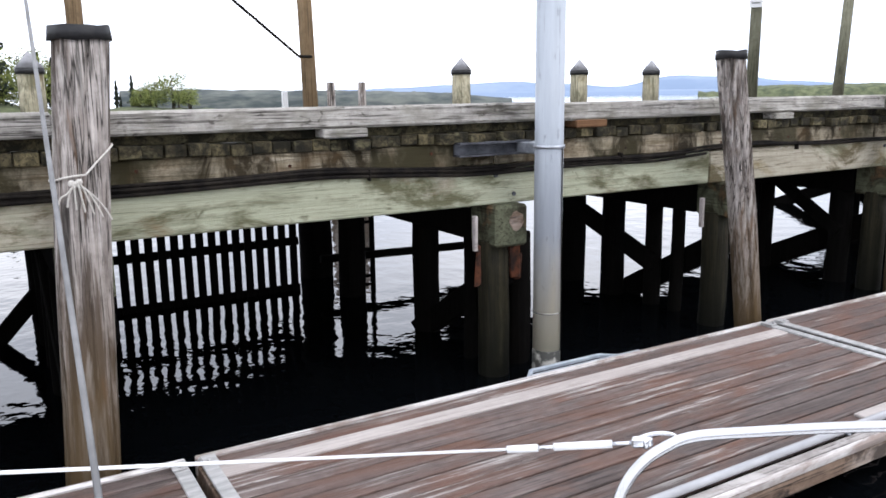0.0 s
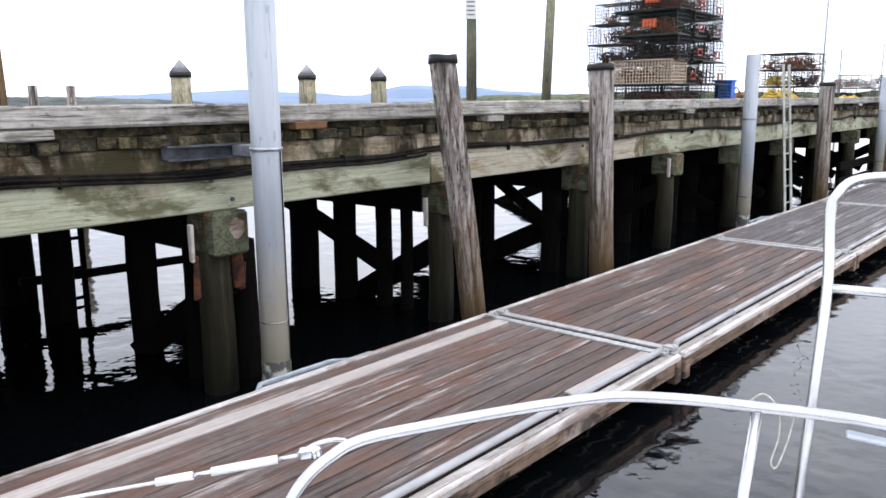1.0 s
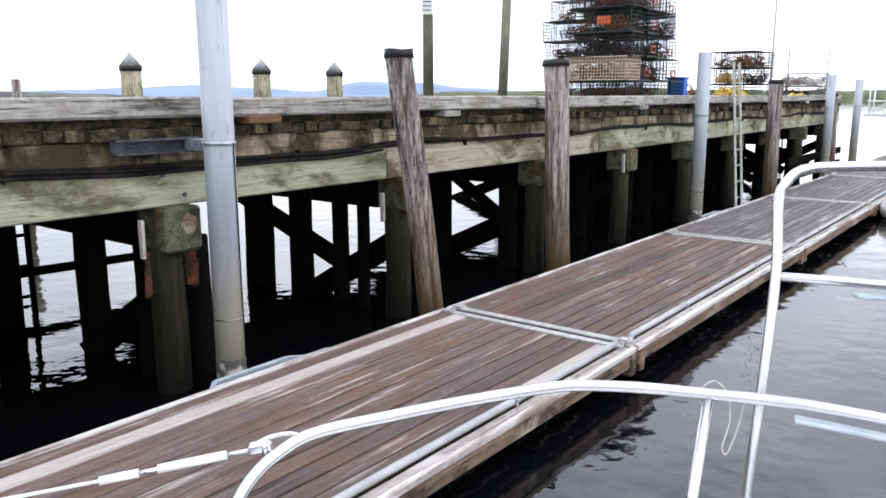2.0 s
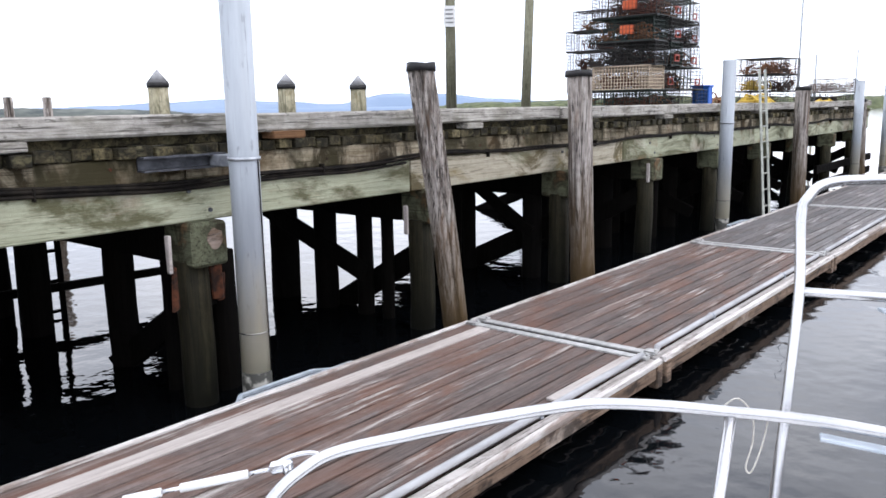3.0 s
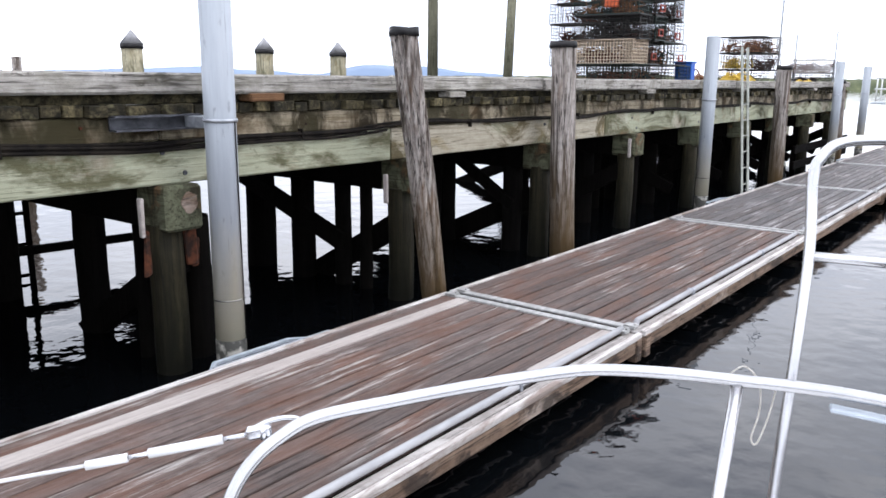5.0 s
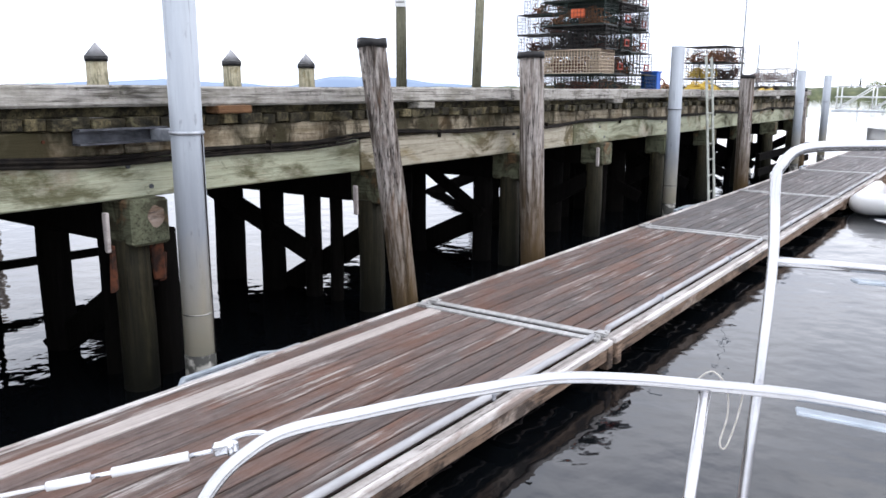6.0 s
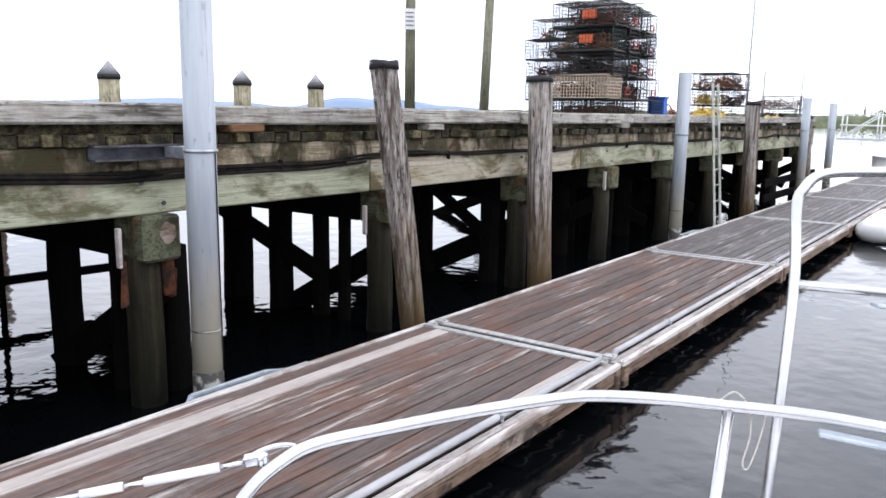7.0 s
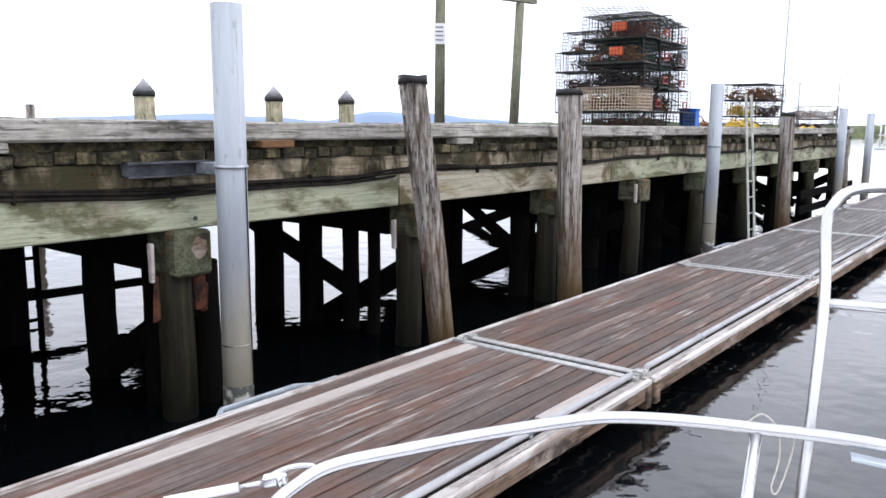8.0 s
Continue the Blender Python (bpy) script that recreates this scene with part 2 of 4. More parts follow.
M["pipe_wet"] = plain("fouled pipe foot", (0.035, 0.035, 0.03), (0.3, 0.29, 0.26), 0.6, 0.0, scale=9, lo=0.5, hi=0.62)
M["dark_steel"] = plain("dark tarnished steel", (0.05, 0.052, 0.06), (0.12, 0.125, 0.14), 0.6, 0.3, scale=8)
M["rust"] = plain("rusted iron", (0.02, 0.009, 0.006), (0.11, 0.034, 0.014), 0.9, scale=14)
M["steel"] = plain("dull galvanised steel", (0.3, 0.32, 0.35), (0.5, 0.52, 0.56), 0.45, 0.6, scale=12)
M["joint_metal"] = plain("grey hinge bar", (0.34, 0.34, 0.33), (0.52, 0.51, 0.5), 0.6, 0.2, scale=5, stretch=(1, 4, 1))
# Near black: puts the darkness below the dock into the colour.
M["dark_gap"] = plain("void shade black", (0.003, 0.003, 0.003), (0.006, 0.006, 0.0055), 1.0, scale=5, gloss=0.02)
M["conduit"] = plain("grey plastic conduit", (0.3, 0.3, 0.31), (0.44, 0.44, 0.45), 0.6, scale=5, stretch=(0.4, 2, 2))
M["cable"] = plain("black cable", (0.006, 0.005, 0.0045), (0.022, 0.018, 0.014), 0.8, scale=9, gloss=0.15)
M["rail_white"] = plain("polished stainless tube", (0.5, 0.5, 0.51), (0.6, 0.6, 0.61), 0.26, 0.92, scale=5, relief=0.02)
M["white_vinyl"] = plain("white vinyl coating", (0.74, 0.74, 0.74), (0.84, 0.84, 0.84), 0.35, 0.0, scale=5, relief=0.02)
M["rail_steel"] = plain("polished tube", (0.62, 0.63, 0.66), (0.72, 0.73, 0.76), 0.22, 0.85, scale=4, relief=0.02)
M["rope"] = plain("pale rope", (0.5, 0.47, 0.42), (0.66, 0.63, 0.58), 0.9, scale=60, relief=0.5)
M["wire_black"] = plain("dark trap wire", (0.012, 0.011, 0.011), (0.035, 0.03, 0.027), 0.5, scale=10)
M["wire_green"] = plain("green trap wire", (0.008, 0.02, 0.016), (0.018, 0.036, 0.028), 0.5, scale=10)
M["wire_tan"] = plain("tan trap wire", (0.5, 0.39, 0.28), (0.62, 0.5, 0.38), 0.6, scale=10)
M["orange"] = plain("orange plastic", (0.62, 0.1, 0.03), (0.75, 0.15, 0.05), 0.5, scale=10)
M["red_vent"] = plain("dark red plastic", (0.28, 0.035, 0.02), (0.38, 0.06, 0.03), 0.5, scale=10)
M["rust_net"] = plain("rusty netting", (0.16, 0.07, 0.035), (0.3, 0.14, 0.07), 0.9, scale=18)
M["dark_net"] = plain("dark red netting", (0.06, 0.02, 0.014), (0.13, 0.05, 0.03), 0.9, scale=18)
M["yellow_rope"] = plain("yellow rope", (0.6, 0.4, 0.06), (0.72, 0.52, 0.12), 0.8, scale=20)
M["blue_bin"] = plain("blue plastic", (0.015, 0.11, 0.5), (0.03, 0.16, 0.62), 0.45, scale=6)
M["sign_white"] = plain("white sign", (0.75, 0.75, 0.74), (0.82, 0.82, 0.81), 0.5, scale=4)
M["sign_ink"] = plain("grey lettering bar", (0.18, 0.18, 0.18), (0.22, 0.22, 0.22), 0.6, scale=4)
M["alu"] = plain("dull aluminium", (0.24, 0.25, 0.22), (0.36, 0.37, 0.33), 0.45, 0.4, scale=8)
M["stay_grey"] = plain("grey stay wire", (0.13, 0.13, 0.13), (0.2, 0.2, 0.2), 0.5, scale=9)
M["hull_white"] = plain("white gelcoat", (0.74, 0.74, 0.73), (0.8, 0.8, 0.79), 0.25, scale=3, relief=0.02)
# Distance haze is mixed into this base colour as a flat blue.
M["hazed_hill"] = plain("far hill in haze blue", (0.2, 0.27, 0.38), (0.25, 0.32, 0.43), 1.0, scale=0.004, relief=0.0)
M["far_ridge"] = plain("distant dark ridge", (0.05, 0.062, 0.062), (0.15, 0.16, 0.14), 1.0, scale=0.16, stretch=(1, 1, 4), relief=0.0)
M["green_ridge"] = plain("spring green shore", (0.06, 0.075, 0.04), (0.15, 0.165, 0.085), 1.0, scale=0.35, relief=0.0)
M["leaf_spring"] = plain("spring leaves", (0.11, 0.14, 0.035), (0.26, 0.29, 0.085), 0.8, scale=2)
M["leaf_dark"] = plain("conifer needles", (0.012, 0.022, 0.014), (0.03, 0.042, 0.022), 0.8, scale=2)
M["bark"] = plain("bark", (0.05, 0.04, 0.03), (0.09, 0.07, 0.055), 0.9, scale=12)

# water: dark, clear surface with small ripples
m, n, l, b = shader("harbour water", 0.02, 0.0, 1.5)
b.inputs["Base Color"].default_value = (0.002, 0.0027, 0.0035, 1)
va = coords(n, l, (1.0, 1.0, 1.0), False)
na, nb2 = n.new("ShaderNodeTexNoise"), n.new("ShaderNodeTexNoise")
na.inputs["Scale"].default_value, na.inputs["Detail"].default_value = 1.4, 2.0
nb2.inputs["Scale"].default_value, nb2.inputs["Detail"].default_value = 5.5, 2.0
l.new(va, na.inputs["Vector"])
l.new(va, nb2.inputs["Vector"])
b1, b2 = n.new("ShaderNodeBump"), n.new("ShaderNodeBump")
b1.inputs["Strength"].default_value, b1.inputs["Distance"].default_value = 0.3, 0.045
b2.inputs["Strength"].default_value, b2.inputs["Distance"].default_value = 0.28, 0.0115
l.new(na.outputs["Fac"], b1.inputs["Height"])
l.new(nb2.outputs["Fac"], b2.inputs["Height"])
l.new(b1.outputs["Normal"], b2.inputs["Normal"])
l.new(b2.outputs["Normal"], b.inputs["Normal"])
M["water"] = m

# ================= mesh helpers =================


def box(bm, c, s, rot=None, bev=0.0):
    ret = bmesh.ops.create_cube(bm, size=1.0)
    vs = ret["verts"]
    mat = Matrix.Translation(c) @ (rot.to_4x4() if rot else Matrix()) @ Matrix.Diagonal((*s, 1))
    bmesh.ops.transform(bm, matrix=mat, verts=vs)
    if bev > 0:
        es = list({e for v in vs for e in v.link_edges})
        bmesh.ops.bevel(bm, geom=es, offset=bev, segments=1, affect="EDGES")
    return vs


def beam(bm, p, q, w, h, bev=0.0):
    """A bar of section w by h from p to q."""
    p, q = Vector(p), Vector(q)
    d = q - p
    rot = d.to_track_quat("X", "Z").to_matrix()
    return box(bm, (p + q) / 2, (d.length, w, h), rot, bev)


def rod(bm, p, q, r0, r1=None, seg=12, cap=True):
    p, q = Vector(p), Vector(q)
    d = q - p
    ret = bmesh.ops.create_cone(bm, cap_ends=cap, segments=seg, radius1=r0, radius2=r0 if r1 is None else r1, depth=d.length)
    mat = Matrix.Translation((p + q) / 2) @ d.to_track_quat("Z", "Y").to_matrix().to_4x4()
    bmesh.ops.transform(bm, matrix=mat, verts=ret["verts"])
    for v in ret["verts"]:
        for f in v.link_faces:
            f.smooth = len(f.verts) == 4
    return ret["verts"]


def spline(pts, n=8):
    """A smooth line through the points."""
    P = [Vector(p) for p in pts]
    out = []
    for i in range(len(P) - 1):
        a, b_, c, d = P[max(i - 1, 0)], P[i], P[i + 1], P[min(i + 2, len(P) - 1)]
        for k in range(n):
            t = k / n
            out.append(0.5 * ((2 * b_) + (c - a) * t + (2 * a - 5 * b_ + 4 * c - d) * t * t + (3 * b_ - a - 3 * c + d) * t ** 3))
    out.append(P[-1])
    return out


def tube(bm, pts, r, seg=10):
    """A round tube along a line of points; r may be one radius or one for each point."""
    P = [Vector(p) for p in pts]
    rings, prev = [], None
    for i, p in enumerate(P):
        d = (P[min(i + 1, len(P) - 1)] - P[max(i - 1, 0)]).normalized()
        side = prev if prev is not None else d.orthogonal().normalized()
        side = (side - d * side.dot(d)).normalized()
        prev = side
        up = d.cross(side)
        rr = r[i] if isinstance(r, (list, tuple)) else r
        rings.append([bm.verts.new(p + side * (rr * math.cos(2 * math.pi * k / seg)) + up * (rr * math.sin(2 * math.pi * k / seg))) for k in range(seg)])
    for a, c in zip(rings, rings[1:]):
        for k in range(seg):
            f = bm.faces.new((a[k], a[(k + 1) % seg], c[(k + 1) % seg], c[k]))
            f.smooth = True
    bm.faces.new(rings[0][::-1])
    bm.faces.new(rings[-1])


def mesh_of(name, bm, material):
    me = bpy.data.meshes.new(name)
    bm.normal_update()
    bm.to_mesh(me)
    bm.free()
    me.materials.append(material)
    return me


def part(name, bm, material, parent=None, label="", at=None):
    ob = new(name, mesh_of(name, bm, material) if isinstance(bm, bmesh.types.BMesh) else bm)
    if at is not None:
        ob.matrix_basis = at
    if parent is not None:
        ob.parent = parent
    if label:
        ob["label"] = label
    return ob


def thing(name, label, category, group="", kind="", at=None):
    ob = new(name)
    if at is not None:
        ob.matrix_basis = at
    return tagged(ob, label, category, group, kind)


def rnd(a, c):
    return random.uniform(a, c)


# ================= water and distance =================
bm = bmesh.new()
for i in range(24):
    a0, a1 = 2 * math.pi * i / 24, 2 * math.pi * (i + 1) / 24
    bm.faces.new([bm.verts.new((4800 * math.cos(a), 4800 * math.sin(a), 0)) for a in (a0, a1)] + [bm.verts.new((0, 0, 0))])
bmesh.ops.remove_doubles(bm, verts=bm.verts, dist=0.01)
WATER = 0.19
tagged(part("water", bm, M["water"], at=pose(0, 0, WATER)), "dark calm harbour water with small ripples", "water", kind="structure")


def ridge(name, label, mat, a0, a1, dist, tops, rough, seed, steps=220):
    """A range of hills seen far off: a sloping strip whose crest follows the heights given, evenly spaced."""
    bm = bmesh.new()
    rows = []
    for i in range(steps + 1):
        u = i / steps
        a = radians(a0 + (a1 - a0) * u)
        k = u * (len(tops) - 1)
        j = min(int(k), len(tops) - 2)
        s = k - j
        s = s * s * (3 - 2 * s)
        h = tops[j] * (1 - s) + tops[j + 1] * s
        h += rough * noise.fractal(Vector((u * 18, seed, 0)), 0.75, 2.1, 8)
        h = max(h, 0.0)
        d = Vector((math.cos(a), math.sin(a), 0))
        rows.append([bm.verts.new(d * dist + Vector((0, 0, -2))), bm.verts.new(d * (dist * 1.02) + Vector((0, 0, h * 0.6))),
                     bm.verts.new(d * (dist * 1.06) + Vector((0, 0, h))), bm.verts.new(d * (dist * 1.12) + Vector((0, 0, -2)))])
    for r0, r1 in zip(rows, rows[1:]):
        for k in range(3):
            f = bm.faces.new((r0[k], r0[k + 1], r1[k + 1], r1[k]))
            f.smooth = True
    return tagged(part(name, bm, mat), label, "hills", kind="structure")


ridge("backdrop_hills", "distant hills tinted haze blue across the water", M["hazed_hill"], 28, 70, 3600, (10, 20, 34, 60, 66, 20, 36, 50, 38, 28, 20, 10), 3, 3.1)
# Low strip added to close the bright gap under the hills, same haze blue.
ridge("backdrop_far_shore", "low far shore strip tinted haze blue", M["hazed_hill"], 38, 66, 420, (2.7, 2.8, 2.6, 2.6, 2.8, 3.0, 3.0), 0.15, 4.1)
ridge("backdrop_ridge", "dark wooded ridge across the harbour", M["far_ridge"], 56, 84, 120, (1.6, 2.7, 3.15, 3.35, 3.55, 3.45), 0.16, 7.7)
ridge("backdrop_shore", "spring-green wooded shore across the water", M["green_ridge"], 2, 42, 300, (3.6, 4.0, 4.2, 4.6, 4.8, 4.4, 3.8, 2.0), 0.9, 5.2, 900)
ridge("backdrop_bank", "low leafy bank beyond the pier", M["green_ridge"], 75, 130, 95, (0.8, 1.3, 1.8, 2.2, 2.8, 3.2, 3.2), 0.4, 9.4)

# ================= floating dock =================
DECK = 0.5
SEAMS = (-10.8, -5.37, 0.0, 5.58, 11.08, 16.7, 22.3, 27.9)
PLANKS = 12


def plank_mesh(length, width, thick, mat):
    bm = bmesh.new()
    box(bm, (0, 0, 0), (length, width, thick), bev=0.006)
    return mesh_of("plank", bm, mat)


pitch_w = (1.93 - 0.10) / PLANKS


bm = bmesh.new()
box(bm, (0, 0, 0), (1.1, 1.5, 0.5), bev=0.06)
drum_me = mesh_of("float_drum", bm, M["dark_gap"])
bm = bmesh.new()
box(bm, (0, 0, 0), (0.09, 1.9, 0.15))
joist_me = mesh_of("joist", bm, M["shade_black"])


def float_section(k):
    x0, x1 = SEAMS[k + 1], SEAMS[k + 2]
    xm, L = (x0 + x1) / 2, x1 - x0 - 0.06
    deck_mesh = plank_mesh(L - 0.16, pitch_w - 0.018, 0.04, M["float_plank" if k < 2 else "grey_plank"])
    dock = thing("floating_dock", "weathered brown plank floating dock section on black floats", "floating dock", "floating dock sections", at=pose(xm, 0, 0))
    for i in range(PLANKS):
        y = 0.10 + pitch_w * (i + 0.5)
        if k == 0 and i == PLANKS - 2:
            continue
        part("plank", deck_mesh, None, dock, at=pose(rnd(-0.004, 0.004), y, DECK - 0.02 + rnd(-0.003, 0.003), rnd(-0.3, 0.3)))
    if k == 0:
        bm = bmesh.new()
        box(bm, (0, 0.10 + pitch_w * (PLANKS - 1.5), DECK - 0.016), (L - 0.18, pitch_w - 0.01, 0.045), bev=0.006)
        part("pale_plank", bm, M["pale_board"], dock, "pale worn plank along the dock")
    # far edge strip and near edge layers
    bm = bmesh.new()
    box(bm, (0, 1.965, DECK - 0.055), (L, 0.05, 0.13), bev=0.008)
    part("edge_strip", bm, M["edge_strip"], dock, "whitish worn edge strip")
    bm = bmesh.new()
    box(bm, (0, 0.029, DECK - 0.028), (L, 0.078, 0.045), bev=0.008)
    part("edge_plank", bm, M["edge_board"], dock, "scuffed grey edge plank")
    bm = bmesh.new()
    box(bm, (0, -0.056, DECK - 0.008), (L, 0.046, 0.05), bev=0.007)
    part("rub_strip", bm, M["edge_strip"], dock, "white worn rubbing strip")
    bm = bmesh.new()
    box(bm, (0, -0.04, DECK - 0.092), (L, 0.065, 0.115), bev=0.012)
    part("side_beam", bm, M["fascia_wood"], dock, "brown wooden side beam")
    bm = bmesh.new()
    box(bm, (0, 1.95, DECK - 0.2), (L, 0.06, 0.2), bev=0.01)
    part("side_beam", bm, M["fascia_wood"], dock)
    for s in (-1, 1):
        bm = bmesh.new()
        box(bm, (s * (L / 2 - 0.025), 0.955, DECK - 0.125), (0.05, 1.92, 0.19), bev=0.006)
        part("end_beam", bm, M["fascia_wood"], dock)
    for i in range(3):
        part("float_drum", drum_me, None, dock, "black flotation block", at=pose(-1.75 + 1.75 * i, 0.96, 0.04))
    for i in range(5):
        part("joist", joist_me, None, dock, at=pose(-2.4 + 1.2 * i, 0.955, DECK - 0.13))
    for s in (-1, 1):
        bm = bmesh.new()
        box(bm, (s * (L / 2 - 0.06), -0.045, DECK - 0.12), (0.1, 0.085, 0.2), bev=0.01)
        part("corner_block", bm, M["fascia_wood"], dock, "brown wooden corner block")
    # hinge bars across both ends
    for s in (-1, 1):
        bm = bmesh.new()
        box(bm, (s * (L / 2 - 0.05), 0.98, DECK + 0.006), (0.085, 1.9, 0.02), bev=0.004)
        bar = part("hinge_bar", bm, M["joint_metal"], dock, "pale grey hinge bar across the joint")
        for yy in (0.08, 1.86):
            bm = bmesh.new()
            box(bm, (s * (L / 2 - 0.06), yy, DECK + 0.026), (0.09, 0.11, 0.012), bev=0.004)
            rod(bm, (s * (L / 2 - 0.05), yy - 0.04, DECK + 0.03), (s * (L / 2 - 0.05), yy - 0.04, DECK + 0.05), 0.014, seg=6)
            part("hinge_plate", bm, M["joint_metal"], bar)
    # conduit on the near side, with straps
    bm = bmesh.new()
    a, c = -L / 2 + 0.18, L / 2 - (0.05 if k == 0 else 0.2)
    tube(bm, spline([(a, 0.085, DECK - 0.01), (a + 0.01, 0.085, DECK + 0.02), (a + 0.05, 0.085, DECK + 0.032), (a + 0.3, 0.085, DECK + 0.029), (0, 0.09, DECK + 0.028), (c, 0.085, DECK + 0.029)], 6), 0.026, 12)
    con = part("conduit", bm, M["conduit"], dock, "grey plastic conduit along the dock edge")
    for i in range(2):
        bm = bmesh.new()
        box(bm, (-1.3 + 2.3 * i, 0.085, DECK + 0.026), (0.03, 0.08, 0.066), bev=0.012)
        part("strap", bm, M["steel"], con)
    if k == 0:
        bm = bmesh.new()
        box(bm, (L / 2 - 0.75, 0.17, DECK + 0.012), (1.2, 0.1, 0.024), bev=0.006)
        part("cover_board", bm, M["pale_board"], dock, "pale cover board beside the conduit")
    return dock


for k in range(-1, 6):
    float_section(k)


def pile_hoop(x):
    """Steel guide frame that holds the float to a pipe pile."""
    hoop = thing("pile_guide", "bluish galvanised steel pile guide bolted to the dock edge", "pile guide", "pile guides", at=pose(x, 2.0, DECK - 0.03))
    bm = bmesh.new()
    pts = [(-0.55, 0.0, -0.03), (-0.36, 0.2, -0.03), (0.36, 0.2, -0.03), (0.6, 0.0, -0.03)]
    for p, q in zip(pts, pts[1:]):
        beam(bm, p, q, 0.035, 0.045, 0.004)
    part("guide_frame", bm, M["galv"], hoop)
    # Dark sheet added where the inside of the guide lies in shade.
    bm = bmesh.new()
    box(bm, (0.0, 0.1, -0.045), (0.72, 0.18, 0.02), bev=0.004)
    part("pad", bm, M["dark_gap"], hoop, "dark sheet filling the guide's shaded inside")
    bm = bmesh.new()
    box(bm, (0.06, 0.0, -0.03), (1.15, 0.02, 0.14), bev=0.004)
    part("back_plate", bm, M["steel"], hoop)
    return hoop


for x in (-2.24, 8.2, 18.4):
    pile_hoop(x)

# ================= pier =================
X0, X1, YF, YB = -16.0, 21.8, 2.85, 9.1
pier = thing("pier", "old timber pier with pale green beams on black piles", "pier", kind="structure", at=pose(0, 0, 0.015))
BENTS = [-14.0, -11.4, -8.6, -5.76, -2.42, 0.45, 3.3, 6.02, 8.8, 11.6, 14.4, 17.2, 20.0]
# kerb timbers on blocks
KERB = (X0, -12.2, -9.1, -5.85, -2.05, 0.25, 3.1, 6.9, 10.8, 14.6, 18.2, X1)
for x, x_end in zip(KERB, KERB[1:]):
    ln = x_end - x
    bm = bmesh.new()
    box(bm, (0, 0, 0), (ln - 0.02, 0.2, 0.16), bev=0.018)
    part("kerb_timber", bm, M["curb_wood"], pier, at=pose(x + ln / 2, YF + 0.06 + rnd(-0.012, 0.012), 2.495 + rnd(-0.008, 0.006), rnd(-1, 1), rnd(-0.1, 0.1)))
# Added strip closes the gap under the kerb, dark like the shade there.
bm = bmesh.new()
box(bm, ((X0 + X1) / 2, YF + 0.17, 2.375), (X1 - X0, 0.14, 0.076), bev=0.008)
part("kerb_sill", bm, M["plank_end"], pier, "dark strip added in the shaded gap under the kerb")
for x, ln, mat in ((-10.2, 0.4, "plank_end"), (-7.1, 0.35, "plank_end"), (-3.9, 0.36, "curb_wood"), (-1.5, 0.36, "orange_wood"), (1.2, 0.3, "curb_wood"), (3.9, 0.4, "plank_end"),
                   (6.5, 0.34, "curb_wood"), (9.0, 0.4, "plank_end"), (11.2, 0.34, "curb_wood"), (14.0, 0.4, "plank_end"), (17.4, 0.34, "curb_wood"), (20.8, 0.4, "plank_end")):
    bm = bmesh.new()
    box(bm, (0, 0, 0), (ln, 0.24, 0.066), bev=0.008)
    part("kerb_block", bm, M[mat], pier, at=pose(x, YF + 0.055, 2.378))
# fascia beams, upper stringers
for ends, zc, h, y, mat, nm in (((-16, -11.1, -5.84, 0.14, 5.0, 11.0, 17.0, 21.8), 1.885, 0.33, YF + 0.10, "fascia_green", "fascia_beam"),
                                ((-16, -8.3, -2.5, 3.0, 8.5, 14.2, 19.8, 21.8), 2.155, 0.19, YF + 0.12, "stringer", "stringer")):
    for a, c in zip(ends, ends[1:]):
        bm = bmesh.new()
        box(bm, (0, 0, 0), (c - a - 0.012, 0.2, h), bev=0.012)
        part(nm, bm, M["fascia_cream" if mat == "fascia_green" and a in (0.14, -11.1) else mat], pier, at=pose((a + c) / 2, y + rnd(-0.008, 0.008), zc))
# Unseen inner stringers, coloured shade black to keep the underside dark.
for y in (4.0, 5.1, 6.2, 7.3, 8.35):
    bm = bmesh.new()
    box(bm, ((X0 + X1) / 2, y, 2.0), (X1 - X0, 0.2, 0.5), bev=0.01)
    part("inner_stringer", bm, M["shade_black"], pier)
# black cables slung along the face
bm = bmesh.new()
for j in range(4):
    pts = []
    x = X0
    while x < (X1 if j < 2 else -1.2 + 0.5 * j):
        sag = 0.024 * math.sin(x * 1.15 + 0.6) + 0.014 * math.sin(x * 2.7)
        pts.append((x, YF - 0.012 - 0.012 * (j % 2), 2.075 - 0.019 * j + sag + rnd(-0.008, 0.008)))
        x += rnd(0.5, 0.8)
    tube(bm, spline(pts, 4), 0.014, 6)
part("cable", bm, M["cable"], pier, "black cables slung along the beam")
for i in range(14):
    bm = bmesh.new()
    box(bm, (0, 0, 0), (0.018, 0.06, 0.09), bev=0.004)
    part("cable_clip", bm, M["cable"], pier, at=pose(X0 + 1.9 + 2.6 * i, YF - 0.01, 2.05))
# bents: cap beam, piles, braces
cap_b = bmesh.new()
box(cap_b, (0, 0, 0), (0.33, 0.42, 0.36), bev=0.025)
cap_mesh = mesh_of("cap_end", cap_b, M["cap_green"])
# Rear of the same green cap beam: its shaded length is painted black.
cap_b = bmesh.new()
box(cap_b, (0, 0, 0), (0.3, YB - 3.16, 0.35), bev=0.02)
cap_back = mesh_of("cap_beam", cap_b, M["shade_black"])


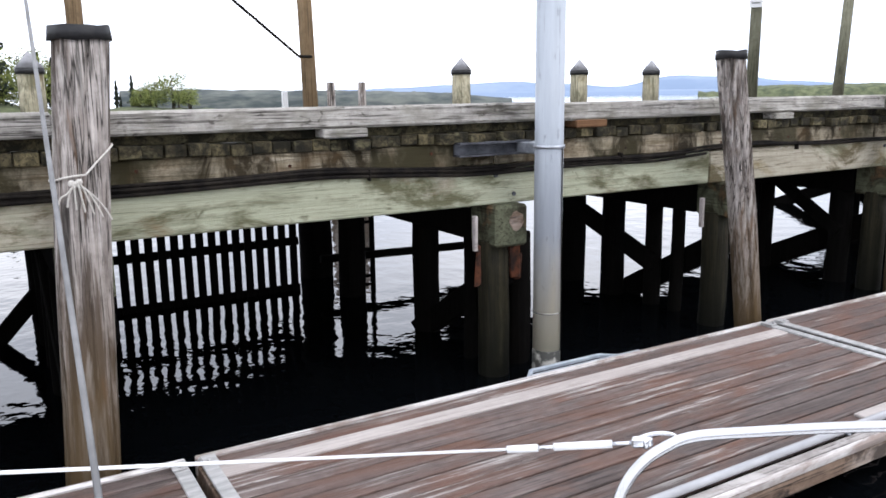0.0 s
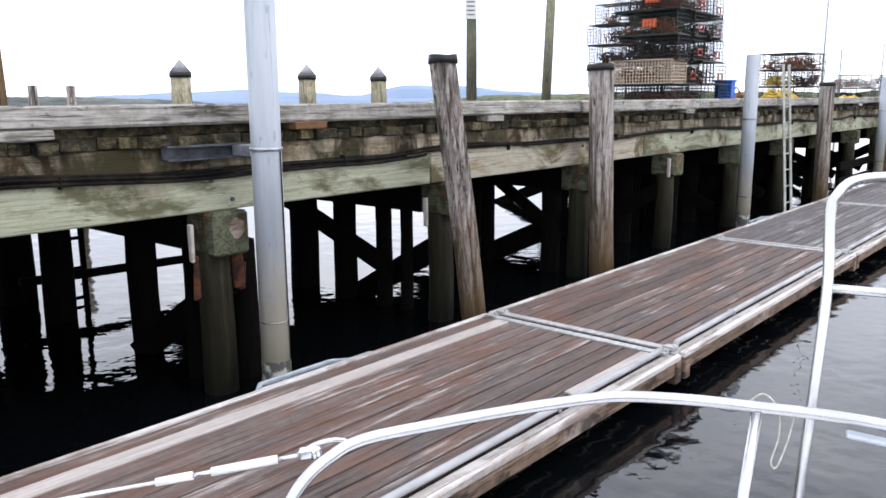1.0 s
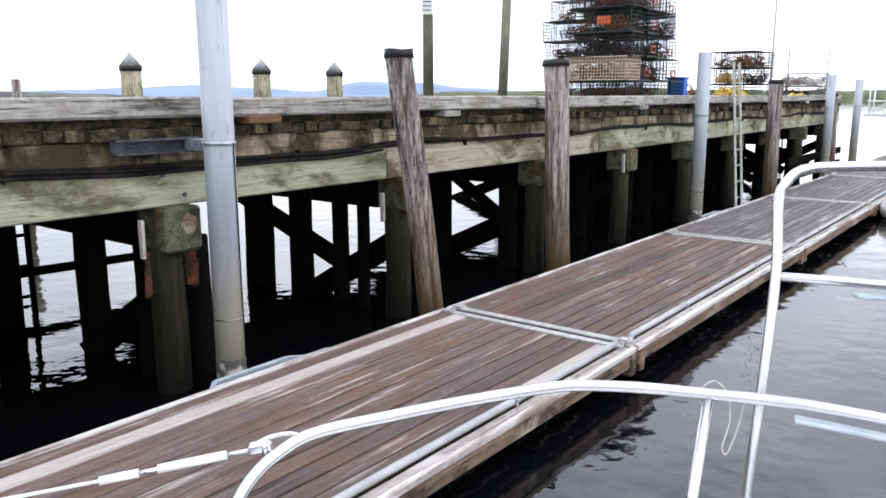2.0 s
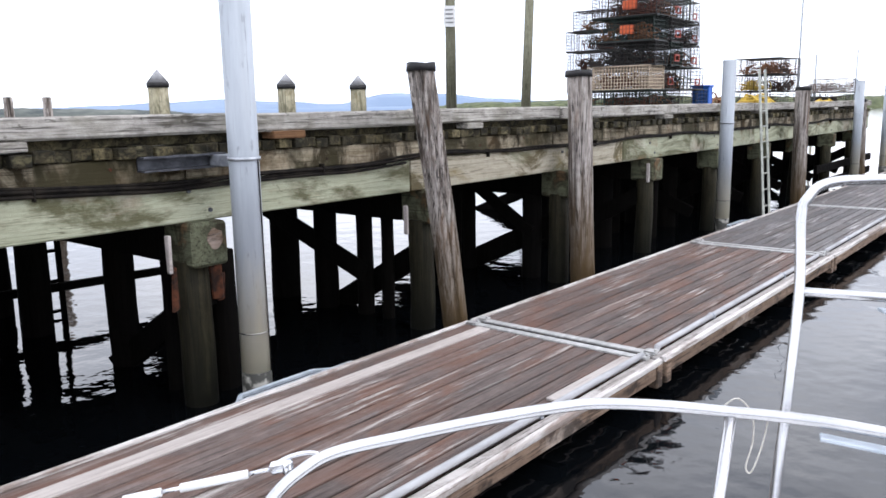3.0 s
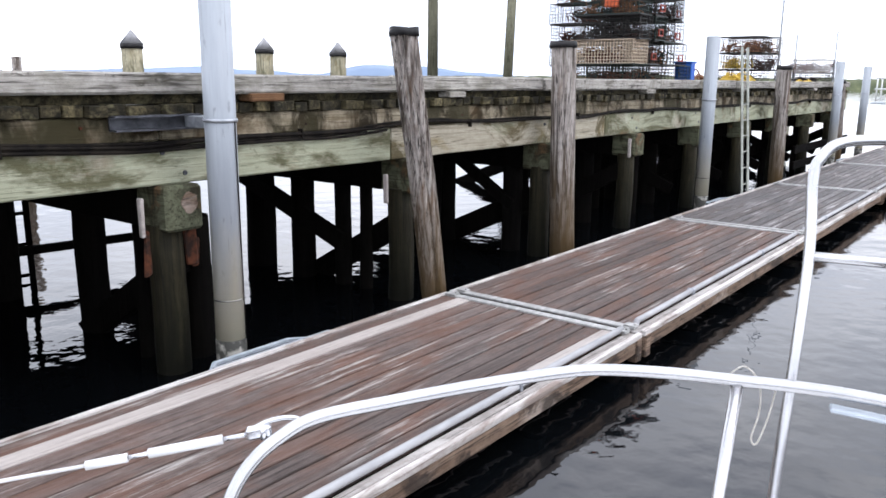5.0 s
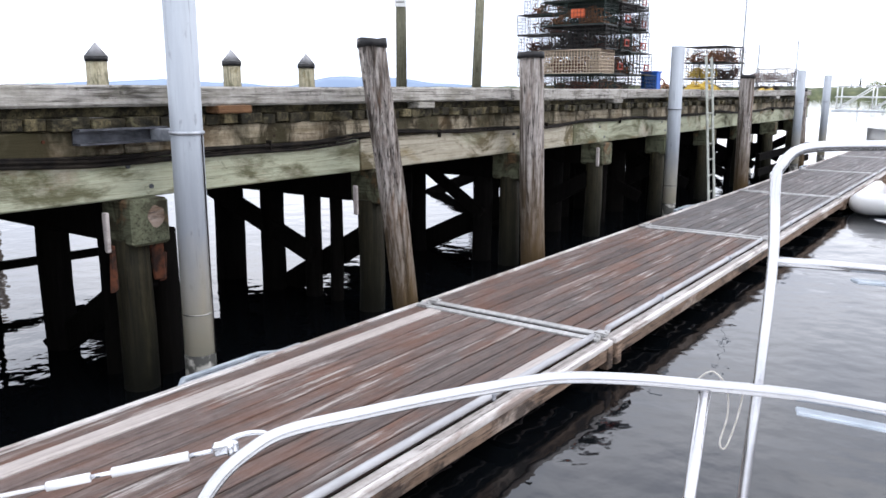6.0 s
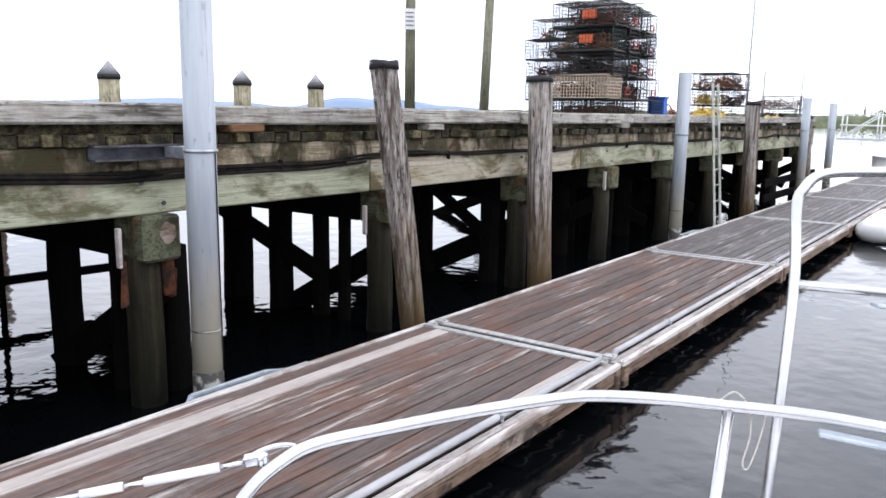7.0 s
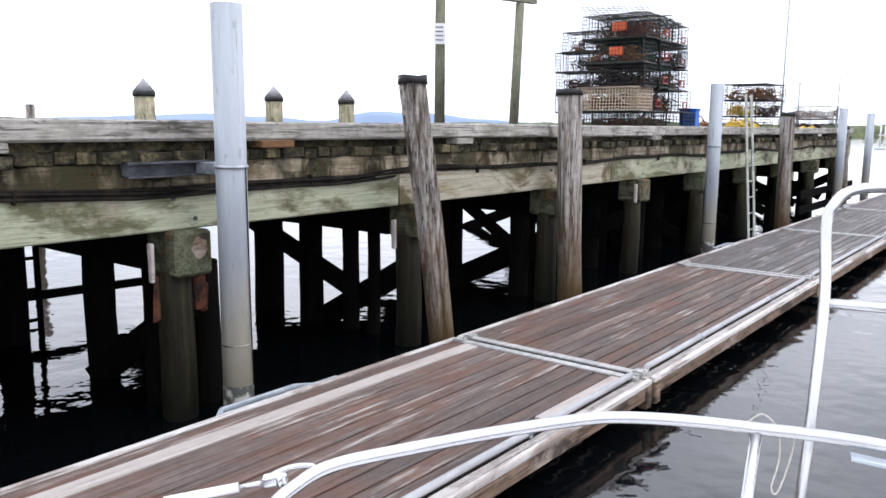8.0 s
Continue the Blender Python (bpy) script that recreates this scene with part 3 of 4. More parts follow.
def round_pile(r0, r1, z0, z1, lean=(0, 0), seg=14, wob=0.01, seed=0.0):
    bm = bmesh.new()
    pts, rs = [], []
    for i in range(9):
        t = i / 8
        pts.append((lean[0] * t + wob * noise.noise(Vector((t * 3, seed, 0))), lean[1] * t + wob * noise.noise(Vector((seed, t * 3, 5))), z0 + (z1 - z0) * t))
        rs.append(r0 + (r1 - r0) * t + 0.006 * noise.noise(Vector((t * 5, seed + 3, 1))))
    tube(bm, pts, rs, seg)
    return bm


# piles of each bent: (y, radius, x offset from the bent)
ROWS = {-2.42: ((3.4, 0.07, 0.0), (4.42, 0.145, 0.1), (6.2, 0.17, 0.05), (3.1, 0.14, 0.3), (7.45, 0.23, 0.05)),
        0.45: ((5.38, 0.19, 0.0), (4.5, 0.145, -0.05), (3.86, 0.1, 0.0), (3.5, 0.075, 0.0)),
        3.3: ((4.49, 0.1, 0.0), (4.88, 0.18, 0.0), (3.38, 0.14, 0.0)),
        6.02: ((3.7, 0.17, 0.0), (4.4, 0.16, 0.0), (4.95, 0.15, 0.0), (6.95, 0.15, 0.0), (7.5, 0.16, 0.0)),
        8.8: ((3.75, 0.17, 0.0), (4.5, 0.17, 0.0), (5.2, 0.17, 0.0), (5.9, 0.17, 0.0), (6.7, 0.17, 0.0), (9.0, 0.17, 0.0))}
# Packed rows, added so the farther bents stay black with few bright gaps.
FULL = tuple((3.75 + 0.78 * i, 0.17, 0.0) for i in range(7))
# braces of each bent: two ends in y and z, depth
BRACES = {-2.42: ((2.95, 1.1, 4.95, -0.1, 0.25),), 0.45: ((5.6, 1.37, 3.75, 0.7, 0.22), (2.95, 1.06, 5.1, -0.17, 0.27)),
          3.3: ((4.3, 1.47, 3.3, 0.84, 0.16), (2.95, 1.02, 5.3, -0.08, 0.3)), 6.02: ((5.0, 0.0, 2.95, 1.15, 0.25),)}
for bi, x in enumerate(BENTS):
    part("cap_end", cap_mesh, None, pier, at=pose(x, 2.93, 1.54, 0, 0, rnd(-2, 2)))
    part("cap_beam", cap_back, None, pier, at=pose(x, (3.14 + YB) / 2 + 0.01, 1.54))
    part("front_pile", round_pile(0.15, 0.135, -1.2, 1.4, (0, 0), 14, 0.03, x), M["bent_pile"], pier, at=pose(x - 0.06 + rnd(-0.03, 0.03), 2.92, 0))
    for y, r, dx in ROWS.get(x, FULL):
        part("pile", round_pile(r * 1.03, r * 0.97, -1.2, 1.4, (0, 0), 12, 0.02, x + y), M["shade_black"], pier, at=pose(x + dx + rnd(-0.02, 0.02), y, 0))
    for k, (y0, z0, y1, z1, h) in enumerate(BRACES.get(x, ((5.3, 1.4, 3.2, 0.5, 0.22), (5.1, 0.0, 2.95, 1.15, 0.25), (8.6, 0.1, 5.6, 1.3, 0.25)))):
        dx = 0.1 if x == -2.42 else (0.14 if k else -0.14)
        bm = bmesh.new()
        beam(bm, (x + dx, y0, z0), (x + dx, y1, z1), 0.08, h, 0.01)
        part("brace", bm, M["shade_black"], pier)
# extra piles added between the bents to block bright gaps towards the pier end
for x in (7.4, 10.2, 13.0, 15.8):
    for y in (3.5, 4.3, 5.1, 6.0):
        part("pile", round_pile(0.17, 0.165, -1.2, 1.78, (0, 0), 12, 0.02, x - y), M["shade_black"], pier, at=pose(x + rnd(-0.1, 0.1), y, 0))
# braced pile row near the first piling
part("pile", round_pile(0.13, 0.12, -1.2, 1.75, (0, 0), 12, 0.02, 3.3), M["shade_black"], pier, at=pose(-5.84, 6.33, 0))
bm = bmesh.new()
beam(bm, (-6.6, 6.3, -0.1), (-5.75, 6.3, 0.83), 0.08, 0.17, 0.01)
part("brace", bm, M["shade_black"], pier)
# iron straps and loose boards beside some caps, fender planks near the pier end
for x, z in ((-2.76, 1.5), (-0.02, 1.44), (5.76, 1.5)):
    bm = bmesh.new()
    box(bm, (x, 2.78, z), (0.032, 0.05, 0.3), bev=0.006)
    for v in bm.verts:
        v.co.x += 0.02 * noise.noise(v.co * 5)
    part("strap_board", bm, M["pale_board"], pier, "pale loose board beside the cap")
for x, y, z, w, h in ((-2.72, 2.8, 1.22, 0.05, 0.36), (-2.3, 2.85, 1.2, 0.12, 0.3), (-2.24, 2.9, 1.13, 0.08, 0.22)):
    bm = bmesh.new()
    box(bm, (x, y, z), (w, 0.03, h), bev=0.012)
    for v in bm.verts:
        v.co += Vector((0.03, 0.0, 0.03)) * noise.noise(v.co * 13)
    part("iron_strap", bm, M["rust"], pier, "rusty flaking iron strap")
bm = bmesh.new()
rod(bm, (-2.38, 2.712, 1.58), (-2.38, 2.73, 1.58), 0.075, 0.085, 14)
for v in bm.verts:
    v.co.x += 0.03 * noise.noise(v.co * 14)
    v.co.z += 0.03 * noise.noise(v.co * 14 + Vector((3, 1, 2)))
part("knot", bm, M["fascia_wood"], pier, "pale brown broken knot on the cap end")
bolt_b = bmesh.new()
rod(bolt_b, (0, 0.012, 0), (0, -0.014, 0), 0.02, 0.018, 8)
bolt_me = mesh_of("bolt", bolt_b, M["dark_steel"])
for x in BENTS:
    for dx, z in ((-0.09, 1.97), (0.1, 1.8)):
        part("bolt", bolt_me, None, pier, at=pose(x + dx, YF, z))
for z in (0.45, 0.85):
    bm = bmesh.new()
    box(bm, (18.6, 2.72, z), (6.2, 0.07, 0.2), bev=0.01)
    part("fender_plank", bm, M["shade_black"], pier)
plug_b = bmesh.new()
rod(plug_b, (0, 0.01, 0), (0, -0.006, 0), 0.014, 0.012, 8)
plug_me = mesh_of("nail_head", plug_b, M["rust"])
for i in range(34):
    part("nail_head", plug_me, None, pier, at=pose(X0 + 0.8 + 1.1 * i + rnd(-0.2, 0.2), YF + 0.022, 2.17 + rnd(-0.05, 0.05)))
# deck planks
pl_b = bmesh.new()
box(pl_b, (0, 0, 0), (0.142, YB - 2.82, 0.085), bev=0.006)
pl_mesh = mesh_of("deck_plank", pl_b, M["plank_end"])
npl = int((X1 - X0) / 0.15)
for i in range(npl):
    part("deck_plank", pl_mesh, None, pier, at=pose(X0 + 0.075 + 0.15 * i, (2.82 + YB) / 2 + rnd(-0.06, 0.05), 2.294 + rnd(-0.012, 0.01)))

# ================= pipe piles and wooden pilings =================


def pipe_pile(x, y, top, r=0.118, band=2.24, lead=False):
    pp = thing("pipe_pile", "tall grey steel pipe pile standing in the water", "pile", "grey pipe piles", at=pose(x, y, 0))
    bm = bmesh.new()
    rod(bm, (0, 0, 0.52), (0, 0, top), r, r, 32)
    part("shaft", bm, M["pipe_grey"], pp)
    bm = bmesh.new()
    rod(bm, (0, 0, 0.842), (0, 0, 0.854), r + 0.003, r + 0.003, 32)
    part("seam", bm, M["pipe_wet"], pp, "thin dark welded seam")
    bm = bmesh.new()
    rod(bm, (0, 0, -1.5), (0, 0, 0.52), r + 0.002, r + 0.003, 32)
    part("wet_foot", bm, M["pipe_wet"], pp, "dark fouled pipe foot")
    bm = bmesh.new()
    rod(bm, (0, 0, band - 0.012), (0, 0, band + 0.012), r + 0.012, r + 0.012, 32)
    part("band", bm, M["steel"], pp, "steel band")
    if lead:
        bm = bmesh.new()
        tube(bm, [(0.045, -0.116, band), (0.05, -0.117, 1.4), (0.06, -0.114, 0.7), (0.06, -0.114, 0.52)], 0.005, 6)
        part("lead", bm, M["cable"], pp, "thin dark lead down the pipe")
    return pp


pipe_pile(-2.26, 2.44, 3.44, lead=True)
pipe_pile(8.22, 2.44, 3.34)
pipe_pile(18.4, 2.44, 3.14)
pipe_pile(22.3, 2.44, 3.07)

# steel channel arm from the pier to the first pipe
arm = thing("bracket", "dark grey steel channel bracket fixed to the pier beam", "bracket")
bm = bmesh.new()
box(bm, (-2.57, YF - 0.06, 2.27), (0.72, 0.1, 0.014))
box(bm, (-2.57, YF - 0.06, 2.17), (0.72, 0.1, 0.014))
box(bm, (-2.57, YF - 0.012, 2.22), (0.72, 0.014, 0.11))
part("channel", bm, M["dark_steel"], arm)
bm = bmesh.new()
beam(bm, (-2.3, YF - 0.05, 2.22), (-2.3, 2.55, 2.22), 0.06, 0.09, 0.006)
box(bm, (-2.08, YF - 0.02, 2.215), (0.3, 0.05, 0.09), bev=0.006)
part("plate", bm, M["steel"], arm)


def piling(x, y, r, top, lean, seed, label):
    pg = thing("piling", label, "piling", "wooden mooring pilings", at=pose(x, y, 0))
    zs = lambda t: -1.3 + (top + 1.3) * t
    bm = bmesh.new()
    pts, rs = [], []
    seg = 64
    rings = []
    for i in range(30):
        t = i / 29
        z = zs(t)
        ring = []
        for k in range(seg):
            a = 2 * math.pi * k / seg
            f = noise.noise(Vector((math.cos(a) * 3.1, math.sin(a) * 3.1, seed + z * 0.35)))
            g = noise.noise(Vector((math.cos(a) * 7, math.sin(a) * 7, seed + z * 0.3)))
            rr = r * (1.0 - 0.05 * t) * (1 + 0.05 * f) - min(0.035, max(0.0, g - 0.22) * 0.22)
            ring.append(bm.verts.new((lean[0] * (z - 0.5) + rr * math.cos(a) + 0.012 * math.sin(z * 2 + seed), lean[1] * (z - 0.5) + rr * math.sin(a), z)))
        rings.append(ring)
    for a_, c_ in zip(rings, rings[1:]):
        for k in range(seg):
            f = bm.faces.new((a_[k], a_[(k + 1) % seg], c_[(k + 1) % seg], c_[k]))
            f.smooth = True
    bm.faces.new(rings[-1])
    sh = part("shaft", bm, M["pile_wood"], pg)
    tx, ty = lean[0] * (top - 0.5), lean[1] * (top - 0.5)
    bm = bmesh.new()
    rod(bm, (tx, ty, top - 0.06), (tx, ty, top + 0.02), r * 1.07, r * 1.02, 24)
    for v in bm.verts:
        v.co.z += 0.016 * noise.noise(v.co * 11)
        v.co.x += 0.012 * noise.noise(v.co * 9 + Vector((7, 0, 0)))
    part("cap", bm, M["black_cap"], pg, "black tarred cap")
    return pg


piling(-5.87, 2.45, 0.165, 3.06, (0.066, 0.0), 1.0, "thick weathered grey piling with rope tied round")
piling(0.26, 2.38, 0.136, 3.01, (-0.184, 0.0), 5.0, "leaning weathered grey piling beside the floating dock")
piling(3.19, 2.50, 0.165, 3.02, (-0.07, 0.0), 9.0, "weathered grey piling beside the floating dock")
piling(13.0, 2.45, 0.16, 2.9, (-0.04, 0.0), 13.0, "weathered grey piling near the ladder")
piling(19.6, 2.55, 0.15, 2.62, (-0.22, 0.0), 17.0, "leaning dark grey piling near the pier end")

# rope tied on the first piling
rope = thing("mooring_rope", "frayed pale rope tied round the piling", "rope")
bm = bmesh.new()
RX, RY = -5.76, 2.45
pts = [(RX + 0.178 * math.cos(a), RY + 0.178 * math.sin(a), 2.2 + 0.2 * max(0.0, math.cos(a)) + 0.04 * math.sin(a) ** 2) for a in (2 * math.pi * i / 40 for i in range(41))]
tube(bm, pts, 0.007, 6)
for j in range(7):
    dx = -0.085 + 0.034 * j
    tube(bm, spline([(RX - 0.06, RY - 0.185, 2.19), (RX - 0.06 + dx * 0.6, RY - 0.205, 2.2 - 0.02 * abs(j - 3)), (RX - 0.05 + dx * 1.1, RY - 0.2, 2.12 - 0.012 * j), (RX - 0.045 + dx * 1.35, RY - 0.195, 2.08 - 0.018 * j)], 5), 0.006, 5)
for dx, dz in ((0.0, 0.0), (0.02, 0.012), (-0.02, 0.006)):
    bmesh.ops.create_icosphere(bm, subdivisions=2, radius=0.02, matrix=Matrix.Translation((RX - 0.06 + dx, RY - 0.19, 2.19 + dz)))
part("rope_loop", bm, M["rope"], rope)

# ================= on the pier =================


def capped_post(x, y, top=3.254, w=0.32):
    po = thing("pier_post", "mossy round post with a dark conical cap", "post", "posts along the far pier edge", at=pose(x, y, 0))
    bm = bmesh.new()
    rod(bm, (0, 0, 2.2), (0, 0, top - 0.28), w / 2, w / 2 * 0.98, 16)
    part("shaft", bm, M["post_wood"], po)
    bm = bmesh.new()
    rod(bm, (0, 0, top - 0.28), (0, 0, top - 0.205), w / 2 + 0.012, w / 2 + 0.012, 20)
    part("collar", bm, M["black_cap"], po, "black collar")
    bm = bmesh.new()
    rod(bm, (0, 0, top - 0.205), (0, 0, top), w / 2 + 0.012, 0.01, 20)
    part("cap", bm, M["post_cap"], po, "grey conical cap")
    return po


for x in (0.91, 3.49, 5.33, -5.59):
    capped_post(x, 8.86)


def far_post(x, y, top):
    bm = bmesh.new()
    rod(bm, (x, y, -1), (x, y, top), 0.11, 0.1, 10)
    tagged(part("dolphin_post", bm, M["pile_wood"]), "plain grey post standing in open water", "post", "posts in open water")


far_post(1.52, 16.0, 2.96)
far_post(2.37, 16.0, 2.96)
bm = bmesh.new()
box(bm, (-2.38, 8.4, 2.50), (0.075, 0.075, 0.45), bev=0.01)
tagged(part("marker_post", bm, M["sign_white"]), "short white marker post on the pier edge", "post")


def pole(x, y, z0, z1, r, mat, lean, label):
    pl = thing("utility_pole", label, "pole", at=pose(x, y, 0))
    bm = bmesh.new()
    rod(bm, (0, 0, z0), (lean * (z1 - z0), 0, z1), r, r * 0.9, 14)
    part("shaft", bm, M[mat], pl)
    return pl


pa = pole(-2.14, 8.0, 2.3, 7.5, 0.105, "pole_tan", -0.02, "tan wooden utility pole with a dark stay")
bm = bmesh.new()
beam(bm, (-2.25, 8.0, 3.2), (-3.3, 8.0, 4.05), 0.03, 0.03)
bm2 = bmesh.new()
rod(bm2, (0, -0.11, 3.19), (-0.2, -0.11, 3.19), 0.02, seg=6)
part("stay_hook", bm2, M["cable"], pa)
st = part("stay", bm, M["cable"], pa, "dark diagonal stay")
st.matrix_basis = pose(2.1, -8.0, 0)
pole(-5.1, 8.0, 2.3, 7.5, 0.1, "pole_tan", 0.0, "tan wooden utility pole on the pier")
pb = pole(7.25, 8.0, 2.3, 6.5, 0.115, "pole_green", 0.0, "greenish wooden pole with a small white sign")
pb.matrix_basis = pose(7.25, 8.0, 0, 0, 0, -50)
bm = bmesh.new()
box(bm, (-0.02, -0.13, 4.45), (0.24, 0.02, 0.42), bev=0.003)
sg = part("sign", bm, M["sign_white"], pb, "small white notice board")
for i in range(4):
    bm = bmesh.new()
    box(bm, (-0.02, -0.143, 4.58 - 0.085 * i), (0.16, 0.004, 0.03))
    part("lettering_bar", bm, M["sign_ink"], sg)
pc = pole(10.1, 8.0, 2.3, 5.45, 0.115, "pole_green", 0.06, "leaning greenish pole under a cross beam")
bm = bmesh.new()
beam(bm, (-0.75, 0, 5.48), (0.85, 0, 5.57), 0.14, 0.12, 0.01)
part("cross_beam", bm, M["pole_green"], pc)

# traps -------------------------------------------------
TL, TD, TH = 1.2, 0.56, 0.395


def trap_cage(step=0.075, wire=0.0055):
    bm = bmesh.new()

    def bar(p, q, w):
        beam(bm, p, q, w, w)
    ys = [-TL / 2 + TL * i / round(TL / step) for i in range(round(TL / step) + 1)]
    xs = [-TD / 2 + TD * i / round(TD / step) for i in range(round(TD / step) + 1)]
    zs = [TH * i / round(TH / step) for i in range(round(TH / step) + 1)]
    for y in ys:
        for x in (xs[0], xs[-1]):
            bar((x, y, 0), (x, y, TH), wire)
        for z in (0, TH):
            bar((xs[0], y, z), (xs[-1], y, z), wire)
    for x in xs:
        for y in (ys[0], ys[-1]):
            bar((x, y, 0), (x, y, TH), wire)
        for z in (0, TH):
            bar((x, ys[0], z), (x, ys[-1], z), wire)
    for z in zs:
        for x in (xs[0], xs[-1]):
            bar((x, ys[0], z), (x, ys[-1], z), wire)
        for y in (ys[0], ys[-1]):
            bar((xs[0], y, z), (xs[-1], y, z), wire)
    return bm


def trap_frame():
    bm = bmesh.new()
    for x in (-TD / 2, TD / 2):
        for z in (0.0, TH):
            beam(bm, (x, -TL / 2, z), (x, TL / 2, z), 0.013, 0.013)
        for y in (-TL / 2, 0.12, TL / 2):
            beam(bm, (x, y, 0), (x, y, TH), 0.012, 0.012)
    for y in (-TL / 2, 0.12, TL / 2):
        for z in (0.0, TH):
            beam(bm, (-TD / 2, y, z), (TD / 2, y, z), 0.012, 0.012)
    return bm


def trap_net(seed):
    """Tangled netting, bait bags and line inside a trap: one long crumpled cord."""
    bm = bmesh.new()
    rg = random.Random(seed)
    pts = []
    clumps = [rg.uniform(-0.45, 0.45) for k in range(4)]
    for i in range(104):
        y = clumps[i // 26] + rg.gauss(0, 0.11)
        pts.append((rg.uniform(-0.2, 0.2), max(-0.54, min(0.54, y)), 0.03 + 0.26 * rg.random() ** 1.5))
    tube(bm, spline(pts, 3), 0.0105, 5)
    return bm


cage_me = {}
for key, mat in (("black", "wire_black"), ("green", "wire_green"), ("tan", "wire_tan"), ("white", "sign_white")):
    cage_me[key] = mesh_of("cage", trap_cage(0.06, 0.0105) if key == "tan" else trap_cage(0.064, 0.0056), M[mat])
frame_me = {key: mesh_of("frame", trap_frame(), M[mat]) for key, mat in (("black", "wire_black"), ("green", "wire_green"), ("tan", "wire_tan"), ("white", "pale_board"))}
net_me = [mesh_of("netting", trap_net(31 + i), M[mm]) for i, mm in enumerate(("dark_net", "rust_net", "wire_black", "dark_net", "yellow_rope"))]


def tray_mesh():
    bm = bmesh.new()
    box(bm, (0, 0, 0.008), (TD * 0.96, TL * 0.98, 0.012))
    for s in (-1, 1):
        box(bm, (s * TD * 0.4, 0, -0.008), (0.05, TL + 0.02, 0.03))
    return mesh_of("runner", bm, M["wire_black"])


runner_me = tray_mesh()
bm = bmesh.new()
for y0, z0, sy, sz in ((0, 0.0, 0.22, 0.02), (0, 0.1, 0.22, 0.02), (-0.1, 0.05, 0.02, 0.09), (0.1, 0.05, 0.02, 0.09)):
    box(bm, (0, y0, z0), (0.02, sy, sz))
vent_me = mesh_of("vent", bm, M["red_vent"])
bm = bmesh.new()
box(bm, (0, 0, 0.09), (0.03, 0.26, 0.16), bev=0.01)
plate_me = mesh_of("plate", bm, M["orange"])


def trap(x, y, z, key, yaw, seed, vent=0):
    names = {"black": "black wire lobster trap stacked on the pier", "green": "dark green wire lobster trap stacked on the pier", "tan": "tan wire lobster trap with close mesh", "white": "whitish wire lobster trap on top of a pile"}
    tr = thing("lobster_trap", names[key], "lobster trap", "stacked lobster traps", at=pose(x, y, z, 0, 0, yaw))
    part("cage", cage_me[key], None, tr)
    part("frame", frame_me[key], None, tr)
    part("runner", runner_me, None, tr, "dark slatted runner")
    part("netting", net_me[4 if seed > 90 else seed % 4], None, tr, "crumpled netting inside")
    if vent == 1:
        part("plate", plate_me, None, tr, "orange plastic panel", at=pose(-TD / 2 + 0.02, -0.1, 0.1))
    if vent == 2:
        part("vent", vent_me, None, tr, "orange escape vent frame", at=pose(0, -TL / 2 - 0.01, 0.08, 0, 0, 90))
    return tr


def pallet(x, y, sx, sy):
    pt = thing("pallet", "dark low timber pallet on the pier deck", "pallet", "trap pallets", at=pose(x, y, 2.345))
    bm = bmesh.new()
    for i in range(6):
        box(bm, (0, -sy / 2 + sy * (i + 0.5) / 6, 0.075), (sx, sy / 6 - 0.03, 0.025))
    part("top_board", bm, M["shade_black"], pt)
    bm = bmesh.new()
    for s in (-1, 0, 1):
        box(bm, (s * (sx / 2 - 0.06), 0, 0.03), (0.09, sy, 0.06))
    part("bearer", bm, M["shade_black"], pt)


pallet(8.03, 3.85, 2.55, 1.3)
pallet(8.9, 5.35, 1.0, 1.3)
Z0 = 2.45
for lev in range(5):
    for row in range(4):
        key = "tan" if (lev == 1 and row == 0) else ("green" if (lev + row) % 3 == 0 else "black")
        v = 2 if row in (1, 3) and lev > 0 else (1 if row == 0 and lev in (3, 4) else 0)
        trap((7.08, 7.71, 8.34, 8.97)[row] + rnd(-0.02, 0.02), 3.86 + rnd(-0.07, 0.07) + (0.06 * lev if row == 3 else 0), Z0 + 0.41 * lev, key, rnd(-3.5, 3.5), lev * 3 + row, v)
    trap(8.95 + rnd(-0.05, 0.05), 5.35 + rnd(-0.08, 0.08), Z0 + 0.41 * lev, "black", rnd(-3, 3), lev + 5)
bm = bmesh.new()
for i in range(13):
    beam(bm, (-0.28, -0.6 + 0.1 * i, 0), (0.28, -0.6 + 0.1 * i, 0), 0.007, 0.007)
for i in range(7):
    beam(bm, (-0.28 + 0.56 * i / 6, -0.6, 0), (-0.28 + 0.56 * i / 6, 0.6, 0), 0.009, 0.009)
lid_me = mesh_of("lid_mesh", bm, M["wire_black"])
for x, y, z, ry, rz in ((7.15, 3.9, Z0 + 0.41 * 5 + 0.07, 12, 4), (7.8, 3.75, Z0 + 0.41 * 5 + 0.05, -9, -6)):
    lid = thing("trap_lid", "loose black wire trap lid tilted on the stack", "trap lid", "loose trap lids", at=pose(x, y, z, 3, ry, rz))
    part("lid_mesh", lid_me, None, lid)
pallet(14.9, 3.95, 1.2, 1.3)
for lev in range(3):
    trap(15.4 + rnd(-0.05, 0.05), 3.9, Z0 + 0.41 * lev, "black", rnd(-4, 4), lev + 3)
    trap(14.7 + rnd(-0.05, 0.05), 3.95 + rnd(-0.06, 0.06), Z0 + 0.41 * lev, "black", rnd(-4, 4), (3, 99, 1)[lev])
pallet(20.9, 3.85, 1.2, 1.3)
